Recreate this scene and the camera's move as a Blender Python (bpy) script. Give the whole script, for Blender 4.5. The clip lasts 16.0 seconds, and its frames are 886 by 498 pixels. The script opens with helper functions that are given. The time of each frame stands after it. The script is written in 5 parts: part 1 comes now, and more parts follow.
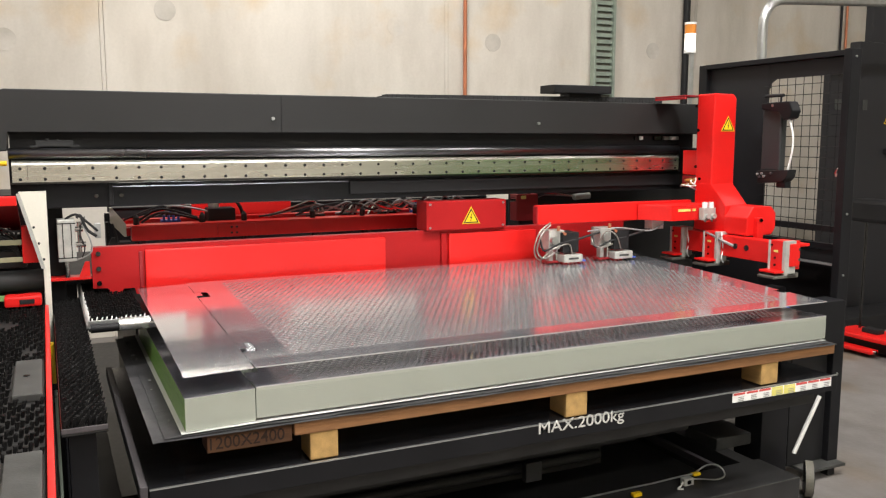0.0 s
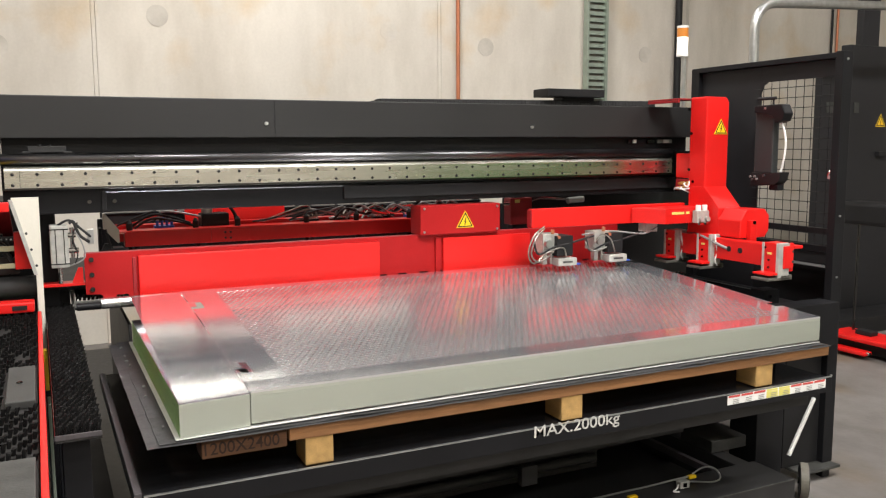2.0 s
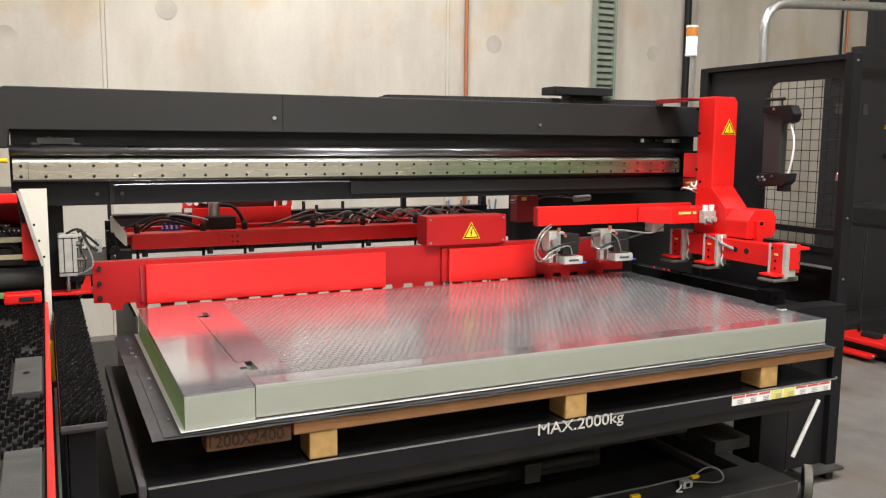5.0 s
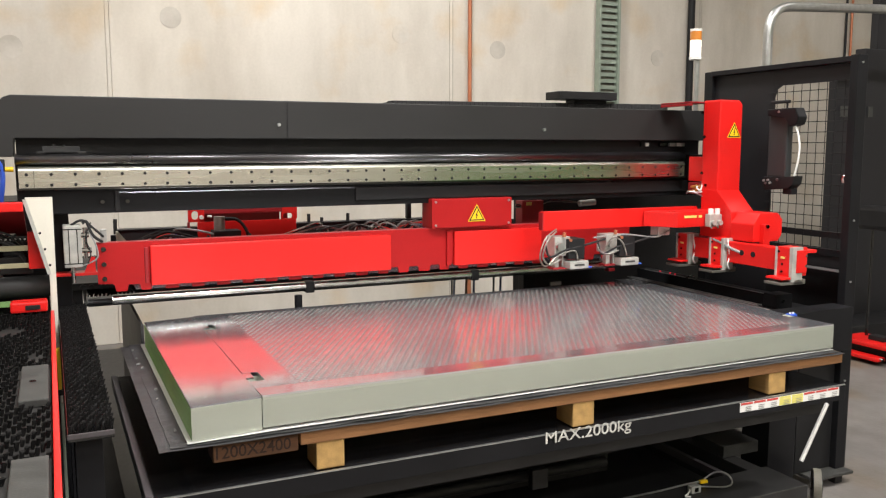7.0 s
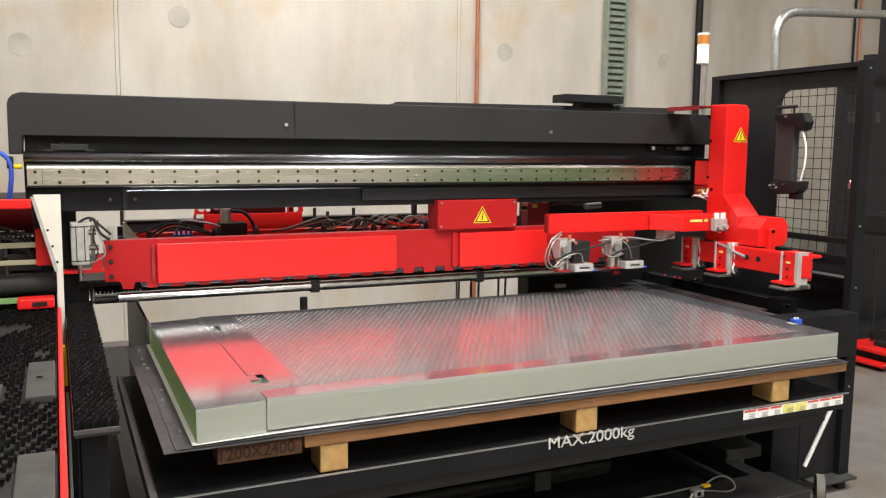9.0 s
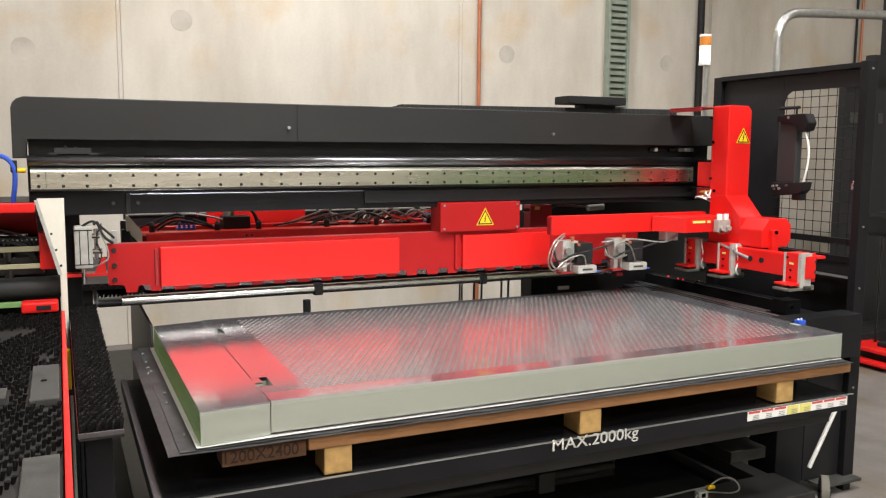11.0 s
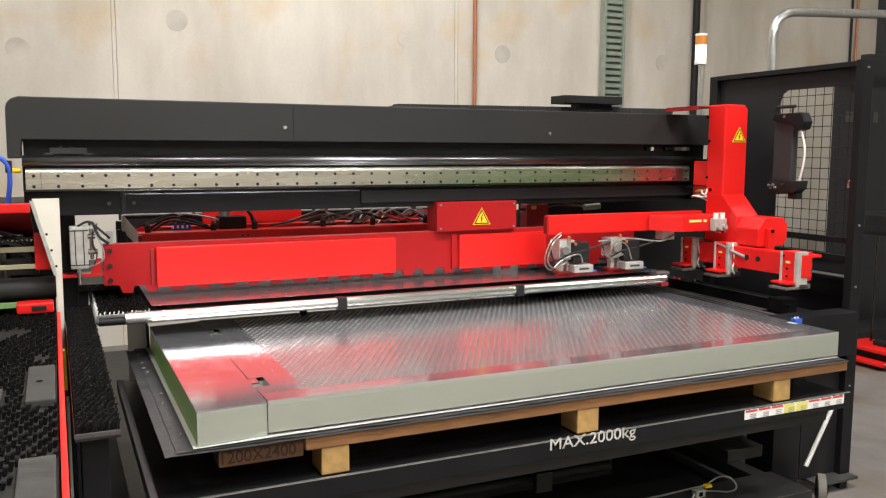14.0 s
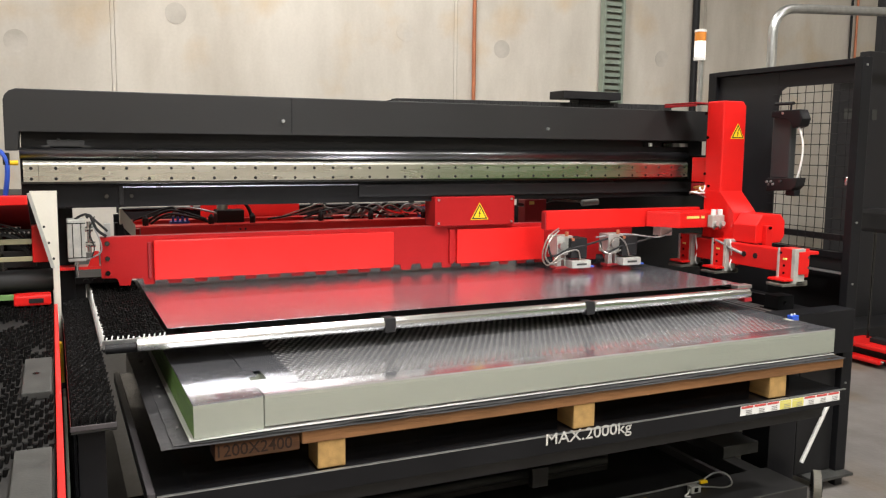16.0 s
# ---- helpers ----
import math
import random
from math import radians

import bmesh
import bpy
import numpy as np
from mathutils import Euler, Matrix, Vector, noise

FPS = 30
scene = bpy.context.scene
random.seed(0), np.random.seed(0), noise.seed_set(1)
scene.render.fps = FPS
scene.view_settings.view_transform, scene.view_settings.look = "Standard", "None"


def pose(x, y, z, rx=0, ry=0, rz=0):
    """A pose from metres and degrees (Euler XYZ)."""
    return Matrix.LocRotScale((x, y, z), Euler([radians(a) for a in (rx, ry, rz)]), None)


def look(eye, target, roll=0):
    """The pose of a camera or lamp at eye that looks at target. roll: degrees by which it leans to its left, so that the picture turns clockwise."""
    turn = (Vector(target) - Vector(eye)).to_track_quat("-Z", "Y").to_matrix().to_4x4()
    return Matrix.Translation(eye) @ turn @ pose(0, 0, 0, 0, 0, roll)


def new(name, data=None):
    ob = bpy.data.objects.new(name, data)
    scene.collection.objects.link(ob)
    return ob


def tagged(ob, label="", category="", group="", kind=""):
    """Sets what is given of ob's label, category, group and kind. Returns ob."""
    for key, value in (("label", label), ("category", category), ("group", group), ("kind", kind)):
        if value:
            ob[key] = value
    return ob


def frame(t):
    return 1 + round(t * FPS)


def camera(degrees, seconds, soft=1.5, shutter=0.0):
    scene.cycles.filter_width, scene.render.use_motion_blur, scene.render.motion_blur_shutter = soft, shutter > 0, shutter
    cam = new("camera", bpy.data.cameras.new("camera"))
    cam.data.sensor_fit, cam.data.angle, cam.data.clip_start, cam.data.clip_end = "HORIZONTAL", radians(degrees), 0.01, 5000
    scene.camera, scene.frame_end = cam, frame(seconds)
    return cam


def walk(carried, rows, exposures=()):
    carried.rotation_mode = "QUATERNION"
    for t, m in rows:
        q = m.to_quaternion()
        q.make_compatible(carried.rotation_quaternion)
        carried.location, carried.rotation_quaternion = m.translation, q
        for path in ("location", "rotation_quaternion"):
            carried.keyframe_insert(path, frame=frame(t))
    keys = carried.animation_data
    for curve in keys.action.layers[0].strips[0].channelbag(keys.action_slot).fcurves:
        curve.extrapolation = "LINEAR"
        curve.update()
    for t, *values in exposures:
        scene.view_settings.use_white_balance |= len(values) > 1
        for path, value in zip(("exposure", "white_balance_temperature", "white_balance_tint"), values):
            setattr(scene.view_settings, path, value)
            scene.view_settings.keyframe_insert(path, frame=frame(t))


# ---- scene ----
cam = camera(55.63, 16.0, soft=1.22)
PATH = [
    (0.0, look((-0.301, -2.231, 1.553), (1.3950, 1.3545, 1.0381), -0.02)),
    (0.5, look((-0.300, -2.231, 1.551), (1.3959, 1.3558, 1.0421), -0.06)),
    (1.0, look((-0.300, -2.227, 1.550), (1.4142, 1.3519, 1.0490), -0.19)),
    (1.5, look((-0.300, -2.229, 1.551), (1.4241, 1.3459, 1.0530), -0.23)),
    (2.0, look((-0.302, -2.228, 1.550), (1.4219, 1.3473, 1.0573), -0.28)),
    (2.5, look((-0.300, -2.234, 1.550), (1.4137, 1.3469, 1.0641), -0.24)),
    (3.0, look((-0.301, -2.234, 1.550), (1.4088, 1.3478, 1.0562), 0.05)),
    (3.5, look((-0.303, -2.232, 1.550), (1.4100, 1.3472, 1.0425), 0.40)),
    (4.0, look((-0.304, -2.227, 1.550), (1.4081, 1.3508, 1.0353), 0.48)),
    (6.5, look((-0.308, -2.229, 1.547), (1.3693, 1.3702, 1.0638), 0.19)),
    (7.0, look((-0.307, -2.222, 1.546), (1.3754, 1.3748, 1.0674), -0.02)),
    (7.5, look((-0.312, -2.228, 1.546), (1.3617, 1.3733, 1.0674), 0.05)),
    (8.0, look((-0.310, -2.227, 1.546), (1.3498, 1.3805, 1.0697), 0.11)),
    (8.5, look((-0.313, -2.229, 1.545), (1.3423, 1.3812, 1.0741), 0.32)),
    (9.0, look((-0.311, -2.229, 1.547), (1.3495, 1.3790, 1.0743), 0.56)),
    (11.5, look((-0.314, -2.229, 1.544), (1.3365, 1.3856, 1.0847), 0.28)),
    (12.0, look((-0.313, -2.222, 1.542), (1.3522, 1.3838, 1.0678), 0.44)),
    (12.5, look((-0.314, -2.225, 1.541), (1.3647, 1.3746, 1.0671), 0.39)),
    (13.0, look((-0.315, -2.225, 1.540), (1.3651, 1.3752, 1.0785), 0.33)),
    (13.5, look((-0.315, -2.226, 1.541), (1.3620, 1.3764, 1.0865), 0.26)),
    (14.0, look((-0.315, -2.224, 1.542), (1.3536, 1.3822, 1.0828), 0.21)),
    (14.5, look((-0.312, -2.225, 1.538), (1.3570, 1.3802, 1.0703), 0.33)),
    (15.0, look((-0.311, -2.223, 1.539), (1.3673, 1.3754, 1.0571), 0.63)),
    (15.5, look((-0.314, -2.225, 1.540), (1.3662, 1.3720, 1.0512), 0.78)),
    (16.0, look((-0.312, -2.227, 1.542), (1.3620, 1.3740, 1.0584), 0.56)),
]
walk(cam, PATH, [(0.0, -0.15), (3.0, -0.15), (9.0, -0.15), (12.0, -0.18), (14.0, -0.21), (16.0, -0.23)])

# ---- world, lights and exposure ----
world = bpy.data.worlds.new("hall_world")
scene.world = world
world.use_nodes = True
world.node_tree.nodes["Background"].inputs[0].default_value = (0.55, 0.6, 0.65, 1)
world.node_tree.nodes["Background"].inputs[1].default_value = 0.12


def unseen_hall_lamp(x, y, z, sx, sy, watts, colour=(1.0, 0.975, 0.955)):
    data = bpy.data.lights.new("unseen_hall_light", "AREA")
    data.shape, data.size, data.size_y, data.energy, data.color = "RECTANGLE", sx, sy, watts, colour
    ob = new("unseen_hall_light", data)
    ob.matrix_world = pose(x, y, z)
    return ob


# Unseen ceiling lamps; the two furthest south only brighten fronts under the gantry.
for lx, ly, lw in ((0.9, -1.6, 335), (1.6, 2.9, 230), (-4.5, -1.2, 245), (6.0, -1.2, 270), (1.5, -2.7, 240), (1.2, -5.6, 200), (1.2, -7.7, 330)):
    unseen_hall_lamp(lx, ly, 5.75, 1.6, 0.35, lw)


# ---- mesh helpers ----
WHERE = {}


def thing(name, at, label, category, group="", kind=""):
    """An empty at a thing's base, under which its parts hang."""
    ob = new(name)
    ob.empty_display_size = 0.1
    ob.location = at
    WHERE[ob.name] = Vector(at)
    return tagged(ob, label, category, group, kind)


def part(name, bm, material, parent=None, label="", smooth=False):
    """Links a bmesh, drawn in the hall's coordinates, as one mesh under its parent."""
    at = WHERE[parent.name] if parent else Vector((0, 0, 0))
    mesh = bpy.data.meshes.new(name)
    bm.transform(Matrix.Translation(-at))
    bmesh.ops.recalc_face_normals(bm, faces=bm.faces[:])
    bm.to_mesh(mesh)
    bm.free()
    for m in material if isinstance(material, (list, tuple)) else [material]:
        mesh.materials.append(m)
    if smooth:
        for p in mesh.polygons:
            p.use_smooth = True
    ob = new(name, mesh)
    if parent:
        ob.parent = parent
        WHERE[ob.name] = at
    else:
        WHERE[ob.name] = Vector((0, 0, 0))
    if label:
        ob["label"] = label
    return ob


def box(bm, x0, x1, y0, y1, z0, z1, bevel=0.0, turn=None, mat=0):
    """Adds a box, its edges bevelled."""
    made = bmesh.ops.create_cube(bm, size=1)
    vs = made["verts"]
    for v in vs:
        v.co = Vector((x0 + (v.co.x + 0.5) * (x1 - x0), y0 + (v.co.y + 0.5) * (y1 - y0), z0 + (v.co.z + 0.5) * (z1 - z0)))
    faces = {f for v in vs for f in v.link_faces}
    if mat:
        for f in faces:
            f.material_index = mat
    if bevel:
        edges = list({e for v in vs for e in v.link_edges})
        out = bmesh.ops.bevel(bm, geom=edges, offset=bevel, segments=2, affect="EDGES", profile=0.6)
        vs = list({v for f in out["faces"] for v in f.verts} | {v for v in vs if v.is_valid})
    if turn is not None:
        c = Vector(((x0 + x1) / 2, (y0 + y1) / 2, (z0 + z1) / 2))
        m = Matrix.Translation(c) @ turn @ Matrix.Translation(-c)
        for v in vs:
            v.co = m @ v.co
    return bm


def boxes(*rows, bevel=0.002):
    bm = bmesh.new()
    for r in rows:
        box(bm, *r, bevel=bevel)
    return bm


def rod(bm, a, b, r, seg=14, r2=None):
    """Adds a capped round bar from a to b."""
    a, b = Vector(a), Vector(b)
    d = b - a
    m = Matrix.Translation((a + b) / 2) @ d.to_track_quat("Z", "Y").to_matrix().to_4x4()
    bmesh.ops.create_cone(bm, cap_ends=True, segments=seg, radius1=r, radius2=r if r2 is None else r2, depth=d.length, matrix=m)
    return bm


def rods(*rows, seg=14):
    bm = bmesh.new()
    for a, b, r in rows:
        rod(bm, a, b, r, seg)
    return bm


def hose(bm, pts, r, seg=8, steps=8):
    """Adds a bent tube through points."""
    pts = [Vector(p) for p in pts]
    line = []
    for i in range(len(pts) - 1):
        p0, p1, p2, p3 = pts[max(i - 1, 0)], pts[i], pts[i + 1], pts[min(i + 2, len(pts) - 1)]
        for k in range(steps):
            t = k / steps
            line.append(0.5 * (2 * p1 + (p2 - p0) * t + (2 * p0 - 5 * p1 + 4 * p2 - p3) * t * t + (3 * p1 - p0 - 3 * p2 + p3) * t ** 3))
    line.append(pts[-1])
    rings = []
    up = Vector((0.13, 0.31, 0.94))
    for i, c in enumerate(line):
        d = (line[min(i + 1, len(line) - 1)] - line[max(i - 1, 0)]).normalized()
        s = d.cross(up).normalized()
        u = s.cross(d)
        rings.append([bm.verts.new(c + r * (math.cos(a) * s + math.sin(a) * u)) for a in (2 * math.pi * k / seg for k in range(seg))])
    for a, b in zip(rings, rings[1:]):
        for k in range(seg):
            bm.faces.new((a[k], a[(k + 1) % seg], b[(k + 1) % seg], b[k]))
    bm.faces.new(rings[0][::-1])
    bm.faces.new(rings[-1])
    return bm


def prism(bm, outline, axis, lo, hi, bevel=0.0):
    """Adds a plate with this outline, pushed along an axis from lo to hi."""
    def place(p, v):
        return {"x": (v, p[0], p[1]), "y": (p[0], v, p[1]), "z": (p[0], p[1], v)}[axis]
    a = [bm.verts.new(place(p, lo)) for p in outline]
    b = [bm.verts.new(place(p, hi)) for p in outline]
    n = len(a)
    faces = [bm.faces.new(a[::-1]), bm.faces.new(b)]
    faces += [bm.faces.new((a[i], a[(i + 1) % n], b[(i + 1) % n], b[i])) for i in range(n)]
    if bevel:
        bmesh.ops.bevel(bm, geom=list({e for f in faces for e in f.edges}), offset=bevel, segments=2, affect="EDGES", profile=0.6)
    return bm


def lettering(text, width, height, at, material, parent, name, depth=0.0006):
    """Writing in the built-in font on an upright face to the front, of that width and height, as a thin mesh."""
    curve = bpy.data.curves.new(name, "FONT")
    curve.body, curve.size, curve.extrude, curve.offset = text, 1.0, 0.01, 0.006
    ob = new(name, curve)
    bpy.context.view_layer.update()
    mesh = bpy.data.meshes.new_from_object(ob.evaluated_get(bpy.context.evaluated_depsgraph_get()))
    bpy.data.objects.remove(ob)
    bpy.data.curves.remove(curve)
    xs, ys = [v.co.x for v in mesh.vertices], [v.co.y for v in mesh.vertices]
    a, b, c, d = min(xs), max(xs), min(ys), max(ys)
    base = Vector(at) - WHERE[parent.name]
    for v in mesh.vertices:
        v.co = base + Vector(((v.co.x - (a + b) / 2) / (b - a) * width, -depth if v.co.z > 0 else 0, (v.co.y - (c + d) / 2) / (d - c) * height))
    mesh.materials.clear()
    mesh.materials.append(material)
    made = new(name, mesh)
    made.parent = parent
    WHERE[made.name] = WHERE[parent.name]
    return made


# ---- materials ----
def material(name, colour, rough, metal=0.0, vary=0.12, scale=9.0, bump=0.05, fine=160.0, stretch=(1, 1, 1), coat=0.0, stain=None, glow=0.0, rough_vary=0.1, spec=0.5, spread=False, sag=0.0):
    m = bpy.data.materials.new(name)
    m.use_nodes = True
    n, ln = m.node_tree.nodes, m.node_tree.links
    b = n["Principled BSDF"]
    b.inputs["Metallic"].default_value = metal
    b.inputs["Coat Weight"].default_value = coat
    b.inputs["Coat Roughness"].default_value = 0.12
    b.inputs["Specular IOR Level"].default_value = spec
    co = n.new("ShaderNodeTexCoord")
    mp = n.new("ShaderNodeMapping")
    mp.inputs["Scale"].default_value = stretch
    ln.new(co.outputs["Object"], mp.inputs["Vector"])
    big = n.new("ShaderNodeTexNoise")
    big.inputs["Scale"].default_value, big.inputs["Detail"].default_value = scale, 6
    small = n.new("ShaderNodeTexNoise")
    small.inputs["Scale"].default_value, small.inputs["Detail"].default_value = fine, 3
    ln.new(mp.outputs[0], big.inputs["Vector"])
    ln.new(mp.outputs[0], small.inputs["Vector"])
    ramp = n.new("ShaderNodeValToRGB")
    ramp.color_ramp.elements[0].position, ramp.color_ramp.elements[1].position = 0.3, 0.72
    lo = [c * (1 - vary) for c in colour] if stain is None else stain
    ramp.color_ramp.elements[0].color = (*lo, 1)
    ramp.color_ramp.elements[1].color = (*[min(1, c * (1 + vary * 0.6)) for c in colour], 1)
    ln.new(big.outputs["Fac"], ramp.inputs["Fac"])
    mix = n.new("ShaderNodeMix")
    mix.data_type, mix.blend_type = "RGBA", "MULTIPLY"
    mix.inputs["Factor"].default_value = min(1.0, vary * 1.2)
    ln.new(ramp.outputs["Color"], mix.inputs["A"])
    ln.new(small.outputs["Fac"], mix.inputs["B"])
    last = mix.outputs["Result"]
    if spread:
        info, tone, shade = n.new("ShaderNodeObjectInfo"), n.new("ShaderNodeMapRange"), n.new("ShaderNodeMix")
        tone.inputs["To Min"].default_value, tone.inputs["To Max"].default_value = 0.86, 1.04
        ln.new(info.outputs["Random"], tone.inputs["Value"])
        shade.data_type, shade.blend_type = "RGBA", "MULTIPLY"
        shade.inputs["Factor"].default_value = 1.0
        ln.new(last, shade.inputs["A"])
        ln.new(tone.outputs["Result"], shade.inputs["B"])
        last = shade.outputs["Result"]
    ln.new(last, b.inputs["Base Color"])
    mr = n.new("ShaderNodeMapRange")
    mr.inputs["To Min"].default_value, mr.inputs["To Max"].default_value = max(0.02, rough - rough_vary), min(1, rough + rough_vary)
    ln.new(big.outputs["Fac"], mr.inputs["Value"])
    ln.new(mr.outputs["Result"], b.inputs["Roughness"])
    if bump:
        bp = n.new("ShaderNodeBump")
        bp.inputs["Strength"].default_value, bp.inputs["Distance"].default_value = bump, 0.004
        ln.new(small.outputs["Fac"], bp.inputs["Height"])
        ln.new(bp.outputs["Normal"], b.inputs["Normal"])
        if sag:
            # slow waves of a thin sheet that does not lie flat
            wave, slow = n.new("ShaderNodeTexNoise"), n.new("ShaderNodeBump")
            wave.inputs["Scale"].default_value, wave.inputs["Detail"].default_value = 2.2, 1
            ln.new(co.outputs["Object"], wave.inputs["Vector"])
            slow.inputs["Strength"].default_value, slow.inputs["Distance"].default_value = 1.0, sag
            ln.new(wave.outputs["Fac"], slow.inputs["Height"])
            ln.new(slow.outputs["Normal"], bp.inputs["Normal"])
    if glow:
        b.inputs["Emission Color"].default_value = (*colour, 1)
        b.inputs["Emission Strength"].default_value = glow
    return m


# Darker copy of RED that paints shade onto the web and terminal box.
SHADED_RED = material("shaded_red_paint", (0.37, 0.009, 0.010), 0.5, vary=0.12, scale=3, bump=0.03, spec=0.2)
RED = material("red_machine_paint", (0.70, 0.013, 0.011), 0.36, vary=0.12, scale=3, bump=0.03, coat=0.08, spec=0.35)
# Dark red parts, and RED with shade painted in on undersides, recesses, ends.
DARK_RED = material("dark_and_shaded_red", (0.30, 0.010, 0.014), 0.45, vary=0.15, scale=4, bump=0.03)
BLACK = material("black_powder_coat", (0.0105, 0.0105, 0.0118), 0.42, vary=0.2, scale=4, bump=0.05, fine=420, spec=0.19)
COVER = material("charcoal_cover_paint", (0.0185, 0.0182, 0.0180), 0.5, vary=0.15, scale=2, bump=0.05, fine=500, spec=0.35)
MATT_BLACK = material("matt_black_steel", (0.0115, 0.0112, 0.0120), 0.55, vary=0.25, scale=8, bump=0.06, spec=0.3)
RUBBER = material("black_rubber", (0.015, 0.015, 0.015), 0.75, vary=0.2, scale=20)
BRISTLE = material("black_nylon_bristle", (0.0062, 0.0058, 0.0057), 0.5, vary=0.5, scale=60, bump=0.0, spec=0.08)
STEEL = material("ground_steel", (0.70, 0.69, 0.61), 0.27, metal=1.0, vary=0.12, scale=5, bump=0.0, stretch=(0.4, 6, 6), rough_vary=0.05)
BAR = material("polished_guide_bar", (0.17, 0.17, 0.18), 0.30, metal=1.0, vary=0.1, scale=4, bump=0.0)
BLANK = material("mill_finish_sheet", (0.60, 0.60, 0.67), 0.22, metal=0.93, vary=0.06, scale=3, bump=0.006, stretch=(0.3, 5, 5), fine=240, rough_vary=0.04, sag=0.003)
CHROME = material("chromed_bar", (0.62, 0.62, 0.62), 0.10, metal=1.0, vary=0.05, scale=4, bump=0.0)
DARK_STEEL = material("dark_oiled_steel", (0.10, 0.10, 0.10), 0.2, metal=1.0, vary=0.2, scale=5, bump=0.02)
ALUMINIUM = material("bright_aluminium", (0.80, 0.81, 0.87), 0.125, metal=0.93, vary=0.05, scale=4, bump=0.006, stretch=(0.3, 5, 5), fine=240, rough_vary=0.04, sag=0.004)
PUNCHED = material("punched_sheet_face", (0.64, 0.64, 0.665), 0.185, metal=0.85, vary=0.06, scale=4, bump=0.01, fine=240, rough_vary=0.04)
HOLE = material("punched_hole_wall", (0.62, 0.61, 0.60), 0.35, metal=0.5, vary=0.05)
ROLLER = material("satin_aluminium_roller", (0.76, 0.77, 0.76), 0.22, metal=0.97, vary=0.06, scale=6, bump=0.01, stretch=(0.3, 5, 5), fine=200)
BORDER = material("sheet_border_face", (0.77, 0.78, 0.84), 0.125, metal=0.92, vary=0.05, scale=4, bump=0.006, stretch=(0.3, 5, 5), fine=240, rough_vary=0.04, sag=0.004)
EDGE = material("sheet_edge_aluminium", (0.595, 0.632, 0.535), 0.38, metal=0.5, vary=0.23, scale=3, bump=0.0, stretch=(0.03, 0.03, 420), fine=12)
GREEN_EDGE = material("green_edge_face", (0.25, 0.48, 0.09), 0.35, metal=0.15, vary=0.25, scale=3, bump=0.03, stretch=(1, 0.8, 60), fine=30)
CAST_GREY = material("cast_light_grey", (0.52, 0.52, 0.48), 0.45, metal=0.35, vary=0.2, scale=30, bump=0.05)
JAW = material("worn_jaw_steel", (0.20, 0.19, 0.165), 0.42, metal=0.5, vary=0.25, scale=25)
WHITE = material("off_white_paint", (0.70, 0.67, 0.58), 0.45, vary=0.08, scale=3, bump=0.03)
CREAM = material("cream_panel_paint", (0.66, 0.62, 0.54), 0.5, vary=0.08, scale=3, bump=0.03)
LINER = material("grey_liner_board", (0.052, 0.050, 0.053), 0.5, vary=0.3, scale=14, bump=0.1, stain=(0.026, 0.026, 0.026))
PALE = material("white_bottom_sheet", (0.78, 0.78, 0.74), 0.35, metal=0.3, vary=0.08, scale=6)
WOOD = material("raw_pallet_timber", (0.36, 0.17, 0.065), 0.75, vary=0.35, scale=5, bump=0.2, stretch=(0.35, 6, 6), fine=60)
WOOD_PALE = material("pale_block_timber", (0.50, 0.30, 0.10), 0.75, vary=0.3, scale=7, bump=0.2, stretch=(4, 0.5, 4), fine=60)
WOOD_DARK = material("stained_pallet_timber", (0.17, 0.075, 0.032), 0.8, vary=0.4, scale=6, bump=0.2, stretch=(0.35, 6, 6), fine=60)
YELLOW = material("yellow_plastic", (0.85, 0.55, 0.01), 0.4, vary=0.1, scale=10)
INK = material("black_print", (0.01, 0.01, 0.01), 0.6, vary=0.05)
PAINT_WHITE = material("white_stencil_paint", (0.62, 0.61, 0.56), 0.6, vary=0.3, scale=60)
INK_GREY = material("grey_print", (0.25, 0.24, 0.23), 0.6, vary=0.05)
PALE_BLUE = material("pale_blue_hose", (0.17, 0.23, 0.42), 0.4, vary=0.15)
BROWN_HOSE = material("brown_hose", (0.30, 0.17, 0.10), 0.5, vary=0.15)
BRAID = material("braided_steel_hose", (0.42, 0.40, 0.36), 0.32, metal=0.8, vary=0.4, scale=60, bump=0.1, fine=400)
BLUE = material("blue_plastic", (0.03, 0.10, 0.55), 0.4, vary=0.1)
HOSE = material("clear_grey_hose", (0.34, 0.34, 0.33), 0.3, vary=0.3, scale=30, bump=0.0)
BRASS = material("warm_brass", (0.80, 0.46, 0.14), 0.3, metal=0.75, vary=0.15, scale=12)
COPPER = material("copper_tube", (0.55, 0.20, 0.10), 0.4, metal=0.5, vary=0.2, scale=5)
GALV = material("galvanised_steel", (0.55, 0.56, 0.55), 0.35, metal=0.9, vary=0.15, scale=25)
TRAY = material("aged_cable_tray", (0.34, 0.40, 0.33), 0.5, metal=0.4, vary=0.15, scale=14)
LABEL_WHITE = material("label_white", (0.78, 0.78, 0.75), 0.45, vary=0.05)
LABEL_RED = material("label_red", (0.55, 0.07, 0.06), 0.45, vary=0.05)
LABEL_YELLOW = material("label_yellow", (0.68, 0.62, 0.16), 0.45, vary=0.05)
PALE_GREY = material("torn_board_core", (0.20, 0.195, 0.19), 0.7, vary=0.3, scale=40)
PANEL = material("black_panel_paint", (0.0165, 0.0165, 0.0185), 0.5, vary=0.15, scale=3, bump=0.04, fine=400, spec=0.3)
PENDANT = material("dark_grey_moulding", (0.030, 0.032, 0.033), 0.45, vary=0.12, scale=9, bump=0.03, spec=0.4)
